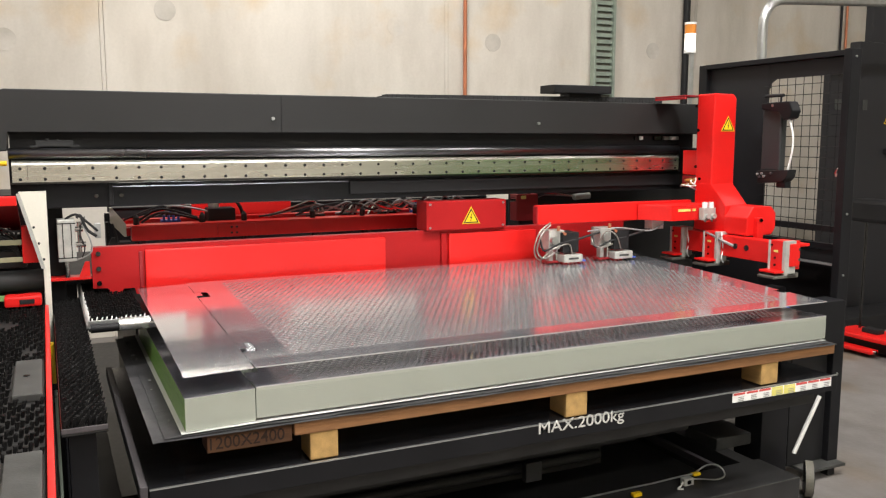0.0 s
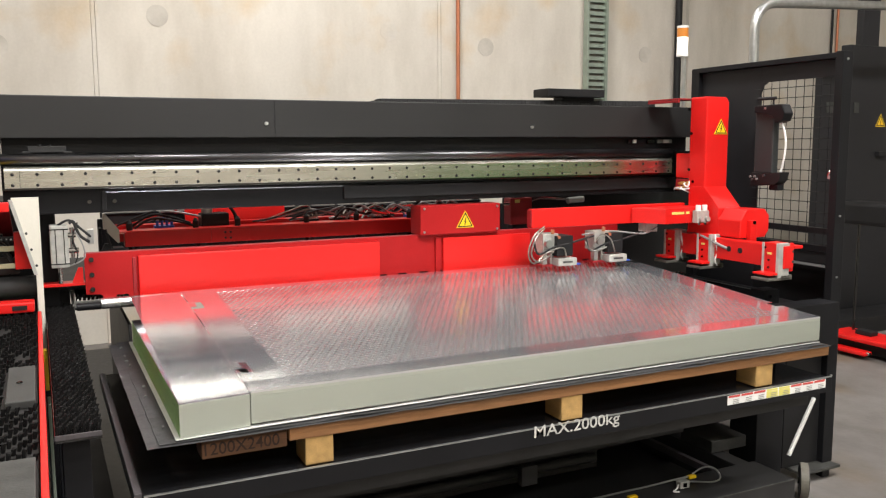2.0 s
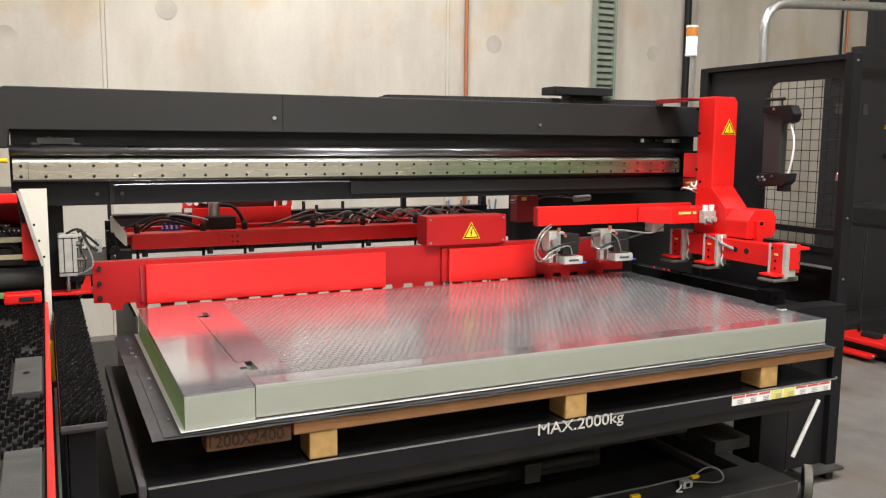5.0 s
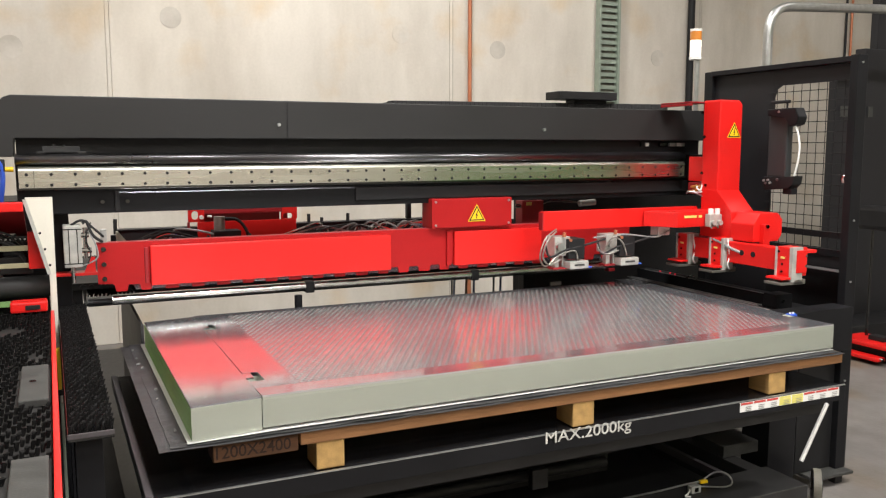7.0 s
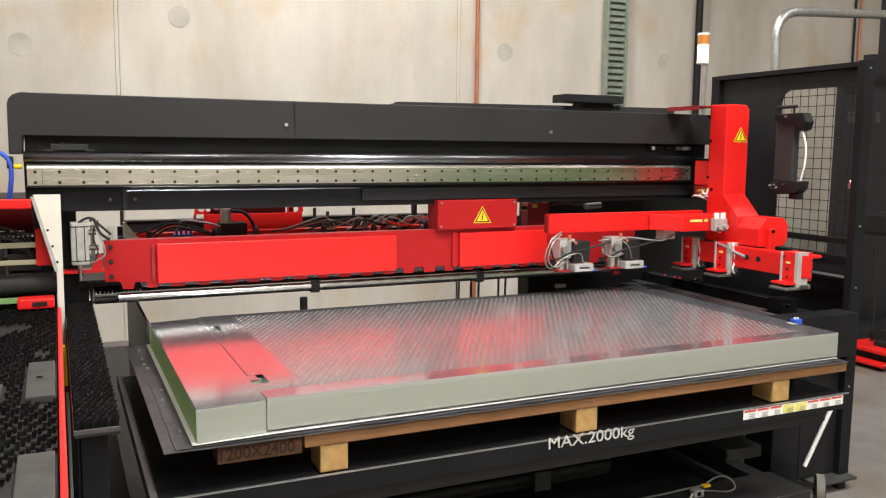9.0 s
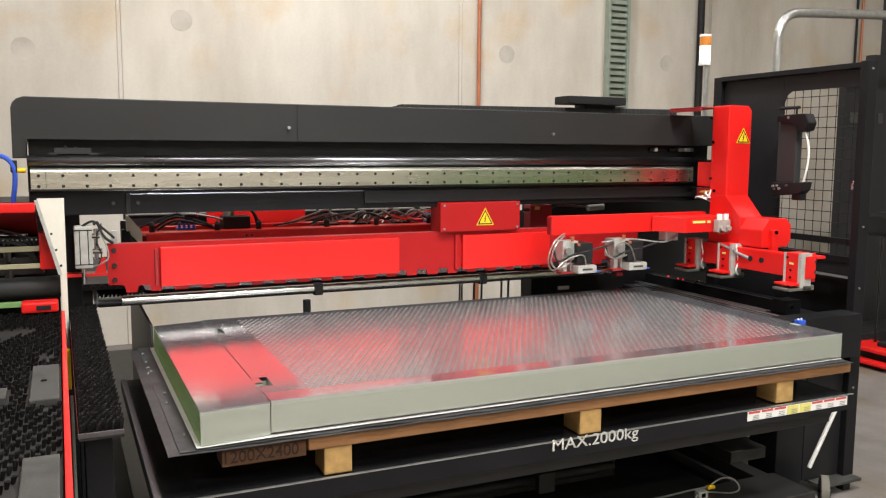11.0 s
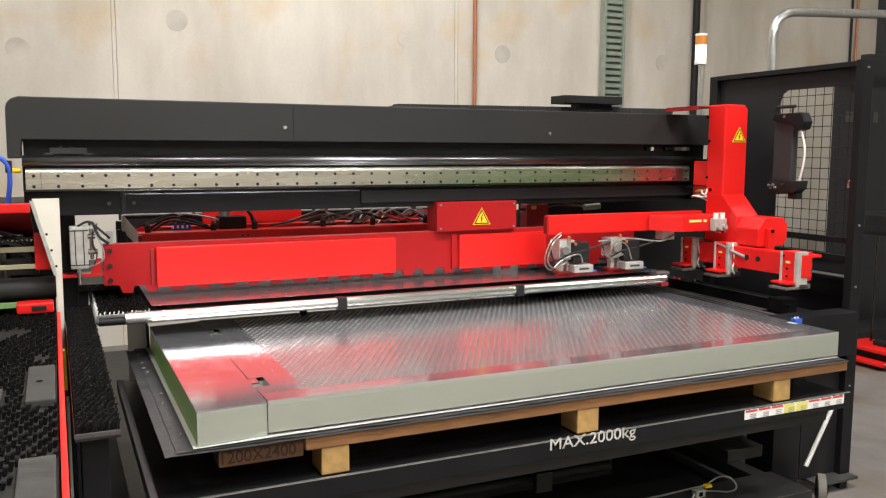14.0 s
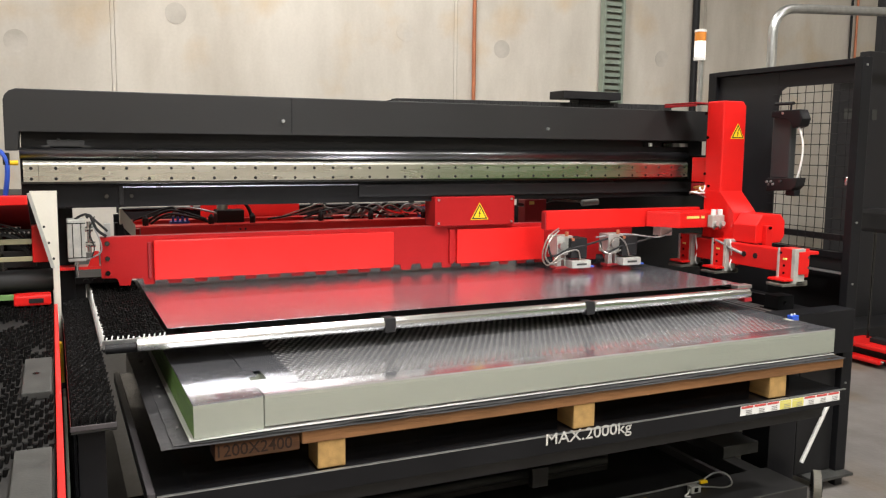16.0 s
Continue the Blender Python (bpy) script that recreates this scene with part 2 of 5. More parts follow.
BAR_GREY = material("worn_bar_steel", (0.11, 0.10, 0.105), 0.42, metal=0.4, vary=0.3, scale=9, bump=0.06)
GLOSS_BLACK = material("glossy_black_enamel", (0.010, 0.010, 0.011), 0.2, vary=0.2, scale=5, bump=0.015, fine=300, spec=0.4)
# Black raised in colour to make up for missing light under the deck.
LIFTED_BLACK = material("lifted_black_steel", (0.030, 0.029, 0.029), 0.5, vary=0.3, scale=9, bump=0.06, spec=0.35)
TYRE = material("worn_castor_rubber", (0.16, 0.15, 0.12), 0.6, vary=0.25, scale=20)
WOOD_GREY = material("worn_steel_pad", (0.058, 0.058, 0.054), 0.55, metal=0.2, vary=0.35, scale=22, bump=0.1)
FADED_INK = material("faded_stencil_ink", (0.045, 0.022, 0.012), 0.8, vary=0.4, scale=40)
TABLE_GREY = material("scuffed_table_plate", (0.022, 0.021, 0.02), 0.5, metal=0.2, vary=0.35, scale=30)
OLIVE = material("olive_bar_paint", (0.30, 0.28, 0.17), 0.5, vary=0.15, scale=12)
GREEN = material("green_panel_paint", (0.16, 0.30, 0.10), 0.5, vary=0.1, scale=2)
AMBER = material("amber_lens", (0.62, 0.22, 0.03), 0.3, vary=0.1, coat=0.4)
LAMP = material("lit_white_lens", (1.0, 0.95, 0.86), 0.3, vary=0.02, glow=0.85)
LED_RED = material("red_indicator", (1.0, 0.03, 0.05), 0.3, vary=0.0, glow=1.5)


def concrete(name, colour, scale, bump, streak, rough):
    """Cast concrete: cloudy patches, rain-like streaks, pores and a few rust stains."""
    m = material(name, colour, rough, vary=0.10, scale=scale, bump=bump, fine=45, spread=name.startswith("precast"))
    n, ln = m.node_tree.nodes, m.node_tree.links
    b = n["Principled BSDF"]
    old = b.inputs["Base Color"].links[0].from_socket
    co = n.new("ShaderNodeTexCoord")
    mp = n.new("ShaderNodeMapping")
    mp.inputs["Scale"].default_value = streak
    ln.new(co.outputs["Object"], mp.inputs["Vector"])
    tx = n.new("ShaderNodeTexNoise")
    tx.inputs["Scale"].default_value, tx.inputs["Detail"].default_value, tx.inputs["Roughness"].default_value = 1.0, 7, 0.6
    ln.new(mp.outputs[0], tx.inputs["Vector"])
    rp = n.new("ShaderNodeValToRGB")
    rp.color_ramp.elements[0].position, rp.color_ramp.elements[1].position = 0.32, 0.62
    rp.color_ramp.elements[0].color, rp.color_ramp.elements[1].color = (0.74, 0.72, 0.69, 1), (1, 1, 1, 1)
    ln.new(tx.outputs["Fac"], rp.inputs["Fac"])
    mx = n.new("ShaderNodeMix")
    mx.data_type, mx.blend_type = "RGBA", "MULTIPLY"
    mx.inputs["Factor"].default_value = 1.0
    ln.new(old, mx.inputs["A"])
    ln.new(rp.outputs["Color"], mx.inputs["B"])
    rust = n.new("ShaderNodeTexNoise")
    rust.inputs["Scale"].default_value, rust.inputs["Detail"].default_value = 1.7, 5
    ln.new(co.outputs["Object"], rust.inputs["Vector"])
    rr = n.new("ShaderNodeValToRGB")
    rr.color_ramp.elements[0].position, rr.color_ramp.elements[1].position = 0.54, 0.76
    rr.color_ramp.elements[0].color, rr.color_ramp.elements[1].color = (1, 1, 1, 1), (0.95, 0.80, 0.60, 1)
    ln.new(rust.outputs["Fac"], rr.inputs["Fac"])
    m2 = n.new("ShaderNodeMix")
    m2.data_type, m2.blend_type = "RGBA", "MULTIPLY"
    m2.inputs["Factor"].default_value = 1.0
    ln.new(mx.outputs["Result"], m2.inputs["A"])
    ln.new(rr.outputs["Color"], m2.inputs["B"])
    ln.new(m2.outputs["Result"], b.inputs["Base Color"])
    return m


WALL = concrete("precast_concrete", (0.66, 0.615, 0.54), 0.9, 0.12, (1.6, 1, 0.5), 0.8)
PATCH = concrete("grout_patch", (0.585, 0.55, 0.49), 3, 0.1, (2, 2, 2), 0.85)
FLOOR = concrete("concrete_floor", (0.165, 0.153, 0.143), 4.5, 0.35, (5.0, 3.2, 1), 0.6)


# ---- the hall ----
WALL_Y = 4.8


def hall():
    tagged(part("floor", boxes((-7, 11, -8, 5.1, -0.2, 0.0), bevel=0), FLOOR), "grey power-floated concrete workshop floor, scuffed", "floor", kind="structure")
    joints = [-7, -2.74, 0.152, 3.06, 5.95, 8.84, 11]
    wall = tagged(part("wall_north", boxes((-7, 11, WALL_Y + 0.03, WALL_Y + 0.25, 0, 6), bevel=0), WALL), "pale precast concrete panel wall with filled lifting holes", "wall", kind="structure")
    for a, b in zip(joints, joints[1:]):
        bm = bmesh.new()
        box(bm, a + 0.016, b - 0.016, WALL_Y, WALL_Y + 0.026, 0.0, 6.0, bevel=0.006)
        part("panel", bm, WALL, wall)
        bm = bmesh.new()
        box(bm, b - 0.0140, b + 0.0140, WALL_Y + 0.001, WALL_Y + 0.02, 0.0, 6.0, bevel=0.003)
        part("joint_sealant", bm, WALL, wall)
    for x, z in ((-0.514, 2.284), (0.620, 2.562), (2.566, 2.545), (3.54, 2.451), (5.404, 2.457)):
        bm = rods(((x, WALL_Y - 0.003, z), (x, WALL_Y + 0.02, z), 0.082), seg=40)
        part("grout_disc", bm, PATCH, wall, "round grey grout patch")
    # Unseen walls and ceiling, added to close the hall for bounce and reflections.
    for n, r in (("wall_south", (-7, 11, -8.2, -8, 0, 6)), ("wall_west", (-7.2, -7, -8, 5.05, 0, 6)), ("wall_east", (11, 11.2, -8, 5.05, 0, 6))):
        tagged(part(n, boxes(r, bevel=0), WALL), "pale precast concrete panel wall", "wall", kind="structure")
    # Unseen green panel, added so that the guide rail mirrors green.
    tagged(part("green_reflection_panel", boxes((5.0, 9.0, -6.99, -6.93, 0, 4.0), bevel=0), GREEN), "unseen green panel added for the rail's green reflection", "door", kind="structure")
    tagged(part("ceiling", boxes((-7, 11, -8, 5.05, 6.0, 6.15), bevel=0), CREAM), "pale metal roof lining of the workshop", "ceiling", kind="structure")
    # services on the wall
    pipe = tagged(part("copper_pipe", rods(((3.23, 4.76, 0), (3.23, 4.76, 6), 0.018)), COPPER, smooth=False), "thin copper pipe running up the concrete wall", "pipe")
    con = thing("wall_conduit", (5.78, 4.74, 0), "thick black conduit running up the concrete wall", "conduit")
    part("tube", rods(((5.78, 4.74, 0), (5.78, 4.74, 6), 0.036)), MATT_BLACK, con)
    for x, m in ((8.08, MATT_BLACK), (8.17, COPPER)):
        c = thing("thin_conduit", (x, 4.77, 0), "thin service pipe clipped to the concrete wall", "conduit", "thin conduits")
        part("tube", rods(((x, 4.77, 0), (x, 4.77, 6), 0.014)), m, c)
    tray = thing("cable_tray", (4.75, 4.74, 0), "greenish perforated cable tray fixed upright on the wall", "cable tray")
    part("side_rail", boxes((4.62, 4.645, 4.71, 4.78, 0.5, 6)), TRAY, tray)
    part("side_rail", boxes((4.845, 4.87, 4.71, 4.78, 0.5, 6)), TRAY, tray)
    part("back_plate", boxes((4.645, 4.845, 4.765, 4.78, 0.5, 6), bevel=0), TYRE, tray)
    for i in range(46):
        z = 1.75 + i * 0.062
        bm = bmesh.new()
        box(bm, 4.645, 4.845, 4.735, 4.763, z, z + 0.036, bevel=0)
        part("rung", bm, TRAY, tray)


hall()


def wall_hoses():
    g = thing("hose_drop", (2.0, 2.3, 0.0), "blue, brown and grey hoses hanging behind the machine", "hose")
    for x, m, r in ((1.865, HOSE, 0.006), (1.880, PALE_BLUE, 0.006), (1.962, BROWN_HOSE, 0.007), (2.014, PALE_BLUE, 0.007), (2.152, HOSE, 0.007), (2.20, PALE_BLUE, 0.007)):
        part("hose", hose(bmesh.new(), [(x - 0.01, 2.3, 0.0), (x, 2.3, 0.4), (x + 0.002, 2.3, 0.70), (x + 0.006, 2.3, 0.80), (x + (0.03 if m is HOSE else -0.02), 2.3, 0.95), (x, 2.3, 1.2)], r), m, g)
    # Dark plate laid in to paint the shade on the floor here.
    tagged(part("floor_shade_plate", boxes((-0.9, 3.3, 1.45, 4.45, 0.0, 0.04)), TABLE_GREY), "dark plate standing in for the shaded floor behind the machine", "floor plate", kind="structure")


wall_hoses()


# ---- gantry: cover, guide rail, lower beam ----
def gantry():
    g = thing("gantry", (1.2, 1.4, 0), "black steel gantry with a bright drilled guide rail", "machine frame")
    bm = bmesh.new()
    zt, zb, xl, xr = 1.742, 1.588, -0.468, 2.905
    out = [(xr, zb - 0.004), (xr, zt), (xl + 0.045, zt), (xl + 0.021, zt - 0.009), (xl + 0.007, zt - 0.024), (xl + 0.001, zt - 0.043), (xl, 1.512), (xl + 0.045, 1.512), (xl + 0.045, zb)]
    prism(bm, out, "y", 1.30, 1.52, bevel=0.004)
    cover = part("cover", bm, COVER, g, "long charcoal sheet-metal cover with a rounded end")
    for x, z in ((0.578, 1.642), (1.880, 1.633)):
        part("screw", rods(((x, 1.288, z), (x, 1.305, z), 0.007)), GALV, cover)
    part("seam", boxes((0.615, 0.618, 1.297, 1.301, zb, zt), bevel=0), MATT_BLACK, cover)
    part("recess_plate", boxes((-0.415, 2.905, 1.36, 1.50, 1.50, 1.60)), MATT_BLACK, g)
    bm = bmesh.new()
    rod(bm, (-0.42, 1.29, 1.503), (2.74, 1.29, 1.503), 0.021, 24)
    part("round_rail", bm, BAR, g, "dark polished round guide bar", smooth=True)
    part("rail_backing", boxes((-0.42, 2.90, 1.31, 1.50, 1.385, 1.51)), BLACK, g)
    bm = bmesh.new()
    prism(bm, [(1.272, 1.3975), (1.272, 1.461), (1.2745, 1.468), (1.280, 1.474), (1.288, 1.478), (1.312, 1.478), (1.312, 1.3975)], "x", -0.410, 2.735)
    rail = part("flat_rail", bm, STEEL, g, "bright ground steel strip with two rows of holes")
    part("end_joint", boxes((-0.359, -0.3575, 1.2705, 1.273, 1.398, 1.461), bevel=0), DARK_STEEL, rail)
    part("lower_edge", boxes((-0.410, 2.735, 1.2700, 1.2725, 1.3965, 1.3990), bevel=0), CHROME, rail)
    for i in range(38):
        x = -0.3830 + 0.08364 * i
        for z in (1.447, 1.407):
            part("bolt_hole", rods(((x, 1.2705, z), (x, 1.274, z), 0.0060), seg=10), MATT_BLACK, rail)
    part("lower_beam", boxes((-0.42, 2.90, 1.325, 1.50, 1.292, 1.386), bevel=0.004), BLACK, g)
    part("lower_strip", boxes((0.92, 2.80, 1.312, 1.322, 1.316, 1.372), bevel=0.002), MATT_BLACK, g)
    part("beam_lip", boxes((-0.42, 2.76, 1.30, 1.33, 1.386, 1.396), bevel=0.002), DARK_STEEL, g)
    # Polished strip put in as the highlight along the beam's bevel.
    part("beam_edge", prism(bmesh.new(), [(1.3235, 1.369), (1.3215, 1.3735), (1.3235, 1.3765), (1.3260, 1.3765), (1.3260, 1.369)], "x", -0.06, 2.3), BAR, g, "bright strip along the beam edge")
    for x in (-0.122, -0.03):
        part("bolt", rods(((x, 1.316, 1.336), (x, 1.328, 1.336), 0.008)), DARK_STEEL, g)
    part("splice_plate", boxes((-0.077, -0.060, 1.314, 1.326, 1.300, 1.380)), MATT_BLACK, g)
    part("machine_side", boxes((1.98, 3.55, 1.66, 1.76, 0.0, 1.30), bevel=0.004), MATT_BLACK, g, "black panel of the machine side")
    part("side_pillar", boxes((1.955, 2.03, 1.60, 1.66, 0.0, 1.30), bevel=0.004), BLACK, g)
    part("switch_box", boxes((1.93, 2.06, 1.58, 1.65, 1.13, 1.27), bevel=0.004), DARK_RED, g)
    part("rating_label", boxes((2.157, 2.225, 1.650, 1.6585, 0.795, 0.814), bevel=0), LABEL_WHITE, g)
    part("cable_gland", rods(((2.30, 1.60, 1.245), (2.40, 1.60, 1.250), 0.017), seg=16), CAST_GREY, g)
    for k in range(3):
        part("loom", hose(bmesh.new(), [(1.90, 1.60, 1.235 + 0.006 * k), (1.98, 1.59, 1.242 + 0.005 * k), (2.06, 1.59, 1.252), (2.13, 1.60, 1.262 + 0.004 * k), (2.30, 1.60, 1.25)], 0.0045, 6), (BRAID, RUBBER, CHROME)[k], g)
    part("switch_label", boxes((1.955, 1.985, 1.578, 1.5805, 1.245, 1.262), bevel=0), LABEL_YELLOW, g)
    for x, w, m in ((2.505, 0.10, MATT_BLACK), (2.530, 0.018, LABEL_WHITE), (2.63, 0.05, DARK_STEEL), (2.695, 0.10, GALV), (2.735, 0.03, LABEL_WHITE)):
        part("sensor_block", boxes((x, x + w, 1.335 if m is LABEL_WHITE else 1.345, 1.36, 1.553, 1.572)), m, g)
    # Black plate added to keep light off the parked bristles.
    part("shading_plate", boxes((-0.300, -0.03, 1.45, 2.3, 0.972, 1.000), bevel=0.004), MATT_BLACK, g, "added black plate that shades the parked brush table")
    part("side_shield", boxes((-0.300, -0.206, 1.50, 1.60, 0.885, 0.9715), bevel=0.003), MATT_BLACK, g)
    for x in (-0.205, -0.172, -0.128):
        part("plate_knob", rods(((x, 1.438, 0.985), (x, 1.452, 0.985), 0.010), seg=12), BLACK, g)
    # end post and sensor rail on top of the left end
    part("end_post", boxes((-0.305, -0.245, 1.42, 1.52, 0.0, 1.30), bevel=0.004), BLACK, g)
    bm = boxes((-0.325, -0.195, 1.30, 1.33, 1.528, 1.552), (-0.345, -0.315, 1.295, 1.32, 1.524, 1.533), (-0.205, -0.172, 1.295, 1.32, 1.524, 1.533))
    rod(bm, (-0.285, 1.30, 1.552), (-0.285, 1.30, 1.560), 0.006)
    rod(bm, (-0.25, 1.30, 1.552), (-0.25, 1.30, 1.558), 0.005)
    part("sensor_carriage", bm, INK, g)
    part("end_cap", boxes((-0.445, -0.425, 1.27, 1.30, 1.458, 1.476)), YELLOW, g, "small brass-yellow end fitting")
    # energy chain lying behind the cover
    chain = thing("energy_chain", (1.95, 1.60, 1.72), "black plastic energy chain lying along the gantry top", "cable chain")
    for i in range(74):
        x = 1.150 + i * 0.0229
        z = 1.770 + 0.00022 * i - (0.018 if i == 0 else 0.008 if i == 1 else 0)
        bm = bmesh.new()
        box(bm, x, x + 0.0224, 1.55, 1.63, 1.735, z, bevel=0.002)
        part("link", bm, RUBBER, chain)
    part("guide_tray", boxes((1.13, 2.86, 1.53, 1.66, 1.715, 1.735)), BLACK, chain)
    b = thing("junction_box", (2.28, 1.58, 1.78), "flat black metal box on the gantry top", "box")
    part("body", boxes((2.10, 2.46, 1.50, 1.64, 1.796, 1.837), bevel=0.003), MATT_BLACK, b)
    part("foot", boxes((2.22, 2.42, 1.54, 1.63, 1.774, 1.797)), BLACK, b)
    return g


gantry()


# ---- warning sign ----
def sign(parent, x, y, z, size):
    """A yellow warning triangle with a black rim and a lightning bolt, facing the front."""
    h = size * 0.866
    def tri(k, y0, y1):
        bm = bmesh.new()
        s = size * k
        hh = s * 0.866
        cz = z - h / 2 + h / 3
        prism(bm, [(x - s / 2, cz - hh / 3), (x + s / 2, cz - hh / 3), (x, cz + hh * 2 / 3)], "y", y0, y1)
        return bm
    rim = part("warning_sign", tri(1.0, y - 0.0015, y), YELLOW, parent, "yellow warning triangle with a lightning bolt")
    part("rim", tri(0.86, y - 0.0022, y - 0.0012), INK, rim)
    part("field", tri(0.66, y - 0.0029, y - 0.0019), YELLOW, rim)
    bm = bmesh.new()
    k = size
    cz = z - h / 2 + h / 3
    o = [(0.03, 0.25), (-0.075, -0.005), (-0.015, 0.005), (-0.045, -0.10), (-0.065, -0.09), (-0.035, -0.165), (0.02, -0.10), (-0.008, -0.10), (0.055, 0.06), (-0.005, 0.045), (0.065, 0.23)]
    prism(bm, [(x + a * k, cz + b * k) for a, b in o], "y", y - 0.0036, y - 0.0026)
    part("bolt_mark", bm, INK, rim)


# ---- pressing beam that rises and sinks ----
def press_beam():
    g = thing("press_beam", (0.9, 1.35, 1.0), "long red steel pressing beam with notched lower edge", "machine beam")
    # main channel with toothed lower lip
    bm = bmesh.new()
    x0, x1, zt, zb = -0.152, 2.42, 1.174, 1.000
    out = [(x0, zt), (x0, 1.012), (-0.100, 1.010)]
    x = -0.092
    for w in (0.052, 0.050, 0.062) + (0.058, 0.064, 0.055) * 10:
        if x > x1 - 0.12:
            break
        out += [(x, zb + 0.004), (x + 0.006, zb - 0.022), (x + w - 0.006, zb - 0.022), (x + w, zb + 0.004)]
        x += w + 0.043
    out += [(x1, zb), (x1, zt)]
    prism(bm, out[::-1], "y", 1.315, 1.322)
    part("beam_web", bm, SHADED_RED, g)
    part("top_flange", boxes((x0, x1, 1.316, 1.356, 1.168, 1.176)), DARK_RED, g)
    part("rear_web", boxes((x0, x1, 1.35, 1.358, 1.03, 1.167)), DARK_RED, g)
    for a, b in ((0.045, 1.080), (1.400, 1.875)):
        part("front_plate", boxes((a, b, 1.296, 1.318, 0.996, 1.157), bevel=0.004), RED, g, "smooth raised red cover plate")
    # Dark strip that paints the shaded gap beside the plate.
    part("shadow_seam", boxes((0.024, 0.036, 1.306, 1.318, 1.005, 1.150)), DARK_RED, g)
    part("rib", boxes((1.362, 1.384, 1.300, 1.318, 0.998, 1.160)), SHADED_RED, g)
    # pads that show between the teeth
    x = -0.045
    while x < 2.35:
        part("press_pad", boxes((x, x + 0.05, 1.325, 1.349, 1.004, 1.034), bevel=0.004), RUBBER, g)
        x += 0.0968
    for z in (1.150, 1.090, 1.032):
        part("bolt", rods(((-0.128, 1.306, z), (-0.128, 1.316, z), 0.0095)), DARK_STEEL, g)
    # bracket to the lifting cylinder
    part("bracket", boxes((-0.31, -0.150, 1.33, 1.40, 1.048, 1.060)), RED, g)
    bm = bmesh.new()
    prism(bm, [(-0.20, 1.06), (-0.158, 1.06), (-0.158, 1.12), (-0.175, 1.12)], "y", 1.33, 1.34)
    part("gusset", bm, RED, g)
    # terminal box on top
    # The gantry's shade is put into this box's darker red.
    bx = part("terminal_box", boxes((1.278, 1.698, 1.285, 1.40, 1.176, 1.312), bevel=0.004), SHADED_RED, g, "red sheet-metal box with a warning sign")
    sign(bx, 1.508, 1.284, 1.243, 0.094)
    for sx, sz in ((1.296, 1.298), (1.68, 1.298), (1.296, 1.19), (1.68, 1.19)):
        part("screw", rods(((sx, 1.279, sz), (sx, 1.287, sz), 0.0055)), GALV, bx)
    return g


def lift_cylinder():
    g = thing("lifting_cylinder", (-0.235, 1.36, 1.08), "light grey pneumatic cylinder with hoses and fittings", "cylinder")
    body = part("body", boxes((-0.270, -0.205, 1.30, 1.37, 1.085, 1.250), bevel=0.005), CAST_GREY, g, "ribbed cast aluminium cylinder body")
    for x in (-0.252, -0.222):
        part("groove", boxes((x, x + 0.003, 1.2985, 1.3015, 1.10, 1.235), bevel=0), DARK_STEEL, body)
    for z in (1.098, 1.232):
        part("end_seam", boxes((-0.2715, -0.2035, 1.2985, 1.371, z, z + 0.004), bevel=0), MATT_BLACK, body)
    part("piston_rod", rods(((-0.24, 1.335, 1.02), (-0.24, 1.335, 1.09), 0.009)), CHROME, g)
    bm = bmesh.new()
    rod(bm, (-0.192, 1.31, 1.24), (-0.192, 1.31, 1.12), 0.008)
    rod(bm, (-0.207, 1.31, 1.21), (-0.178, 1.31, 1.21), 0.010)
    rod(bm, (-0.205, 1.31, 1.15), (-0.170, 1.31, 1.15), 0.011)
    part("fitting", bm, CHROME, g)
    part("hose", hose(bmesh.new(), [(-0.20, 1.30, 1.255), (-0.185, 1.30, 1.262), (-0.165, 1.30, 1.21), (-0.13, 1.31, 1.18)], 0.006), RUBBER, g)
    part("hose", hose(bmesh.new(), [(-0.24, 1.31, 1.25), (-0.20, 1.30, 1.268), (-0.16, 1.30, 1.235), (-0.125, 1.31, 1.20)], 0.005), RUBBER, g)
    part("cable", hose(bmesh.new(), [(-0.185, 1.30, 1.24), (-0.155, 1.295, 1.17), (-0.150, 1.295, 1.125), (-0.17, 1.30, 1.105), (-0.205, 1.31, 1.09)], 0.003), HOSE, g)
    part("cable", hose(bmesh.new(), [(-0.17, 1.30, 1.26), (-0.19, 1.295, 1.20), (-0.175, 1.295, 1.14), (-0.185, 1.30, 1.10)], 0.0025), RUBBER, g)
    part("sensor_post", boxes((-0.135, -0.112, 1.33, 1.35, 1.17, 1.228)), GALV, g)
    return g


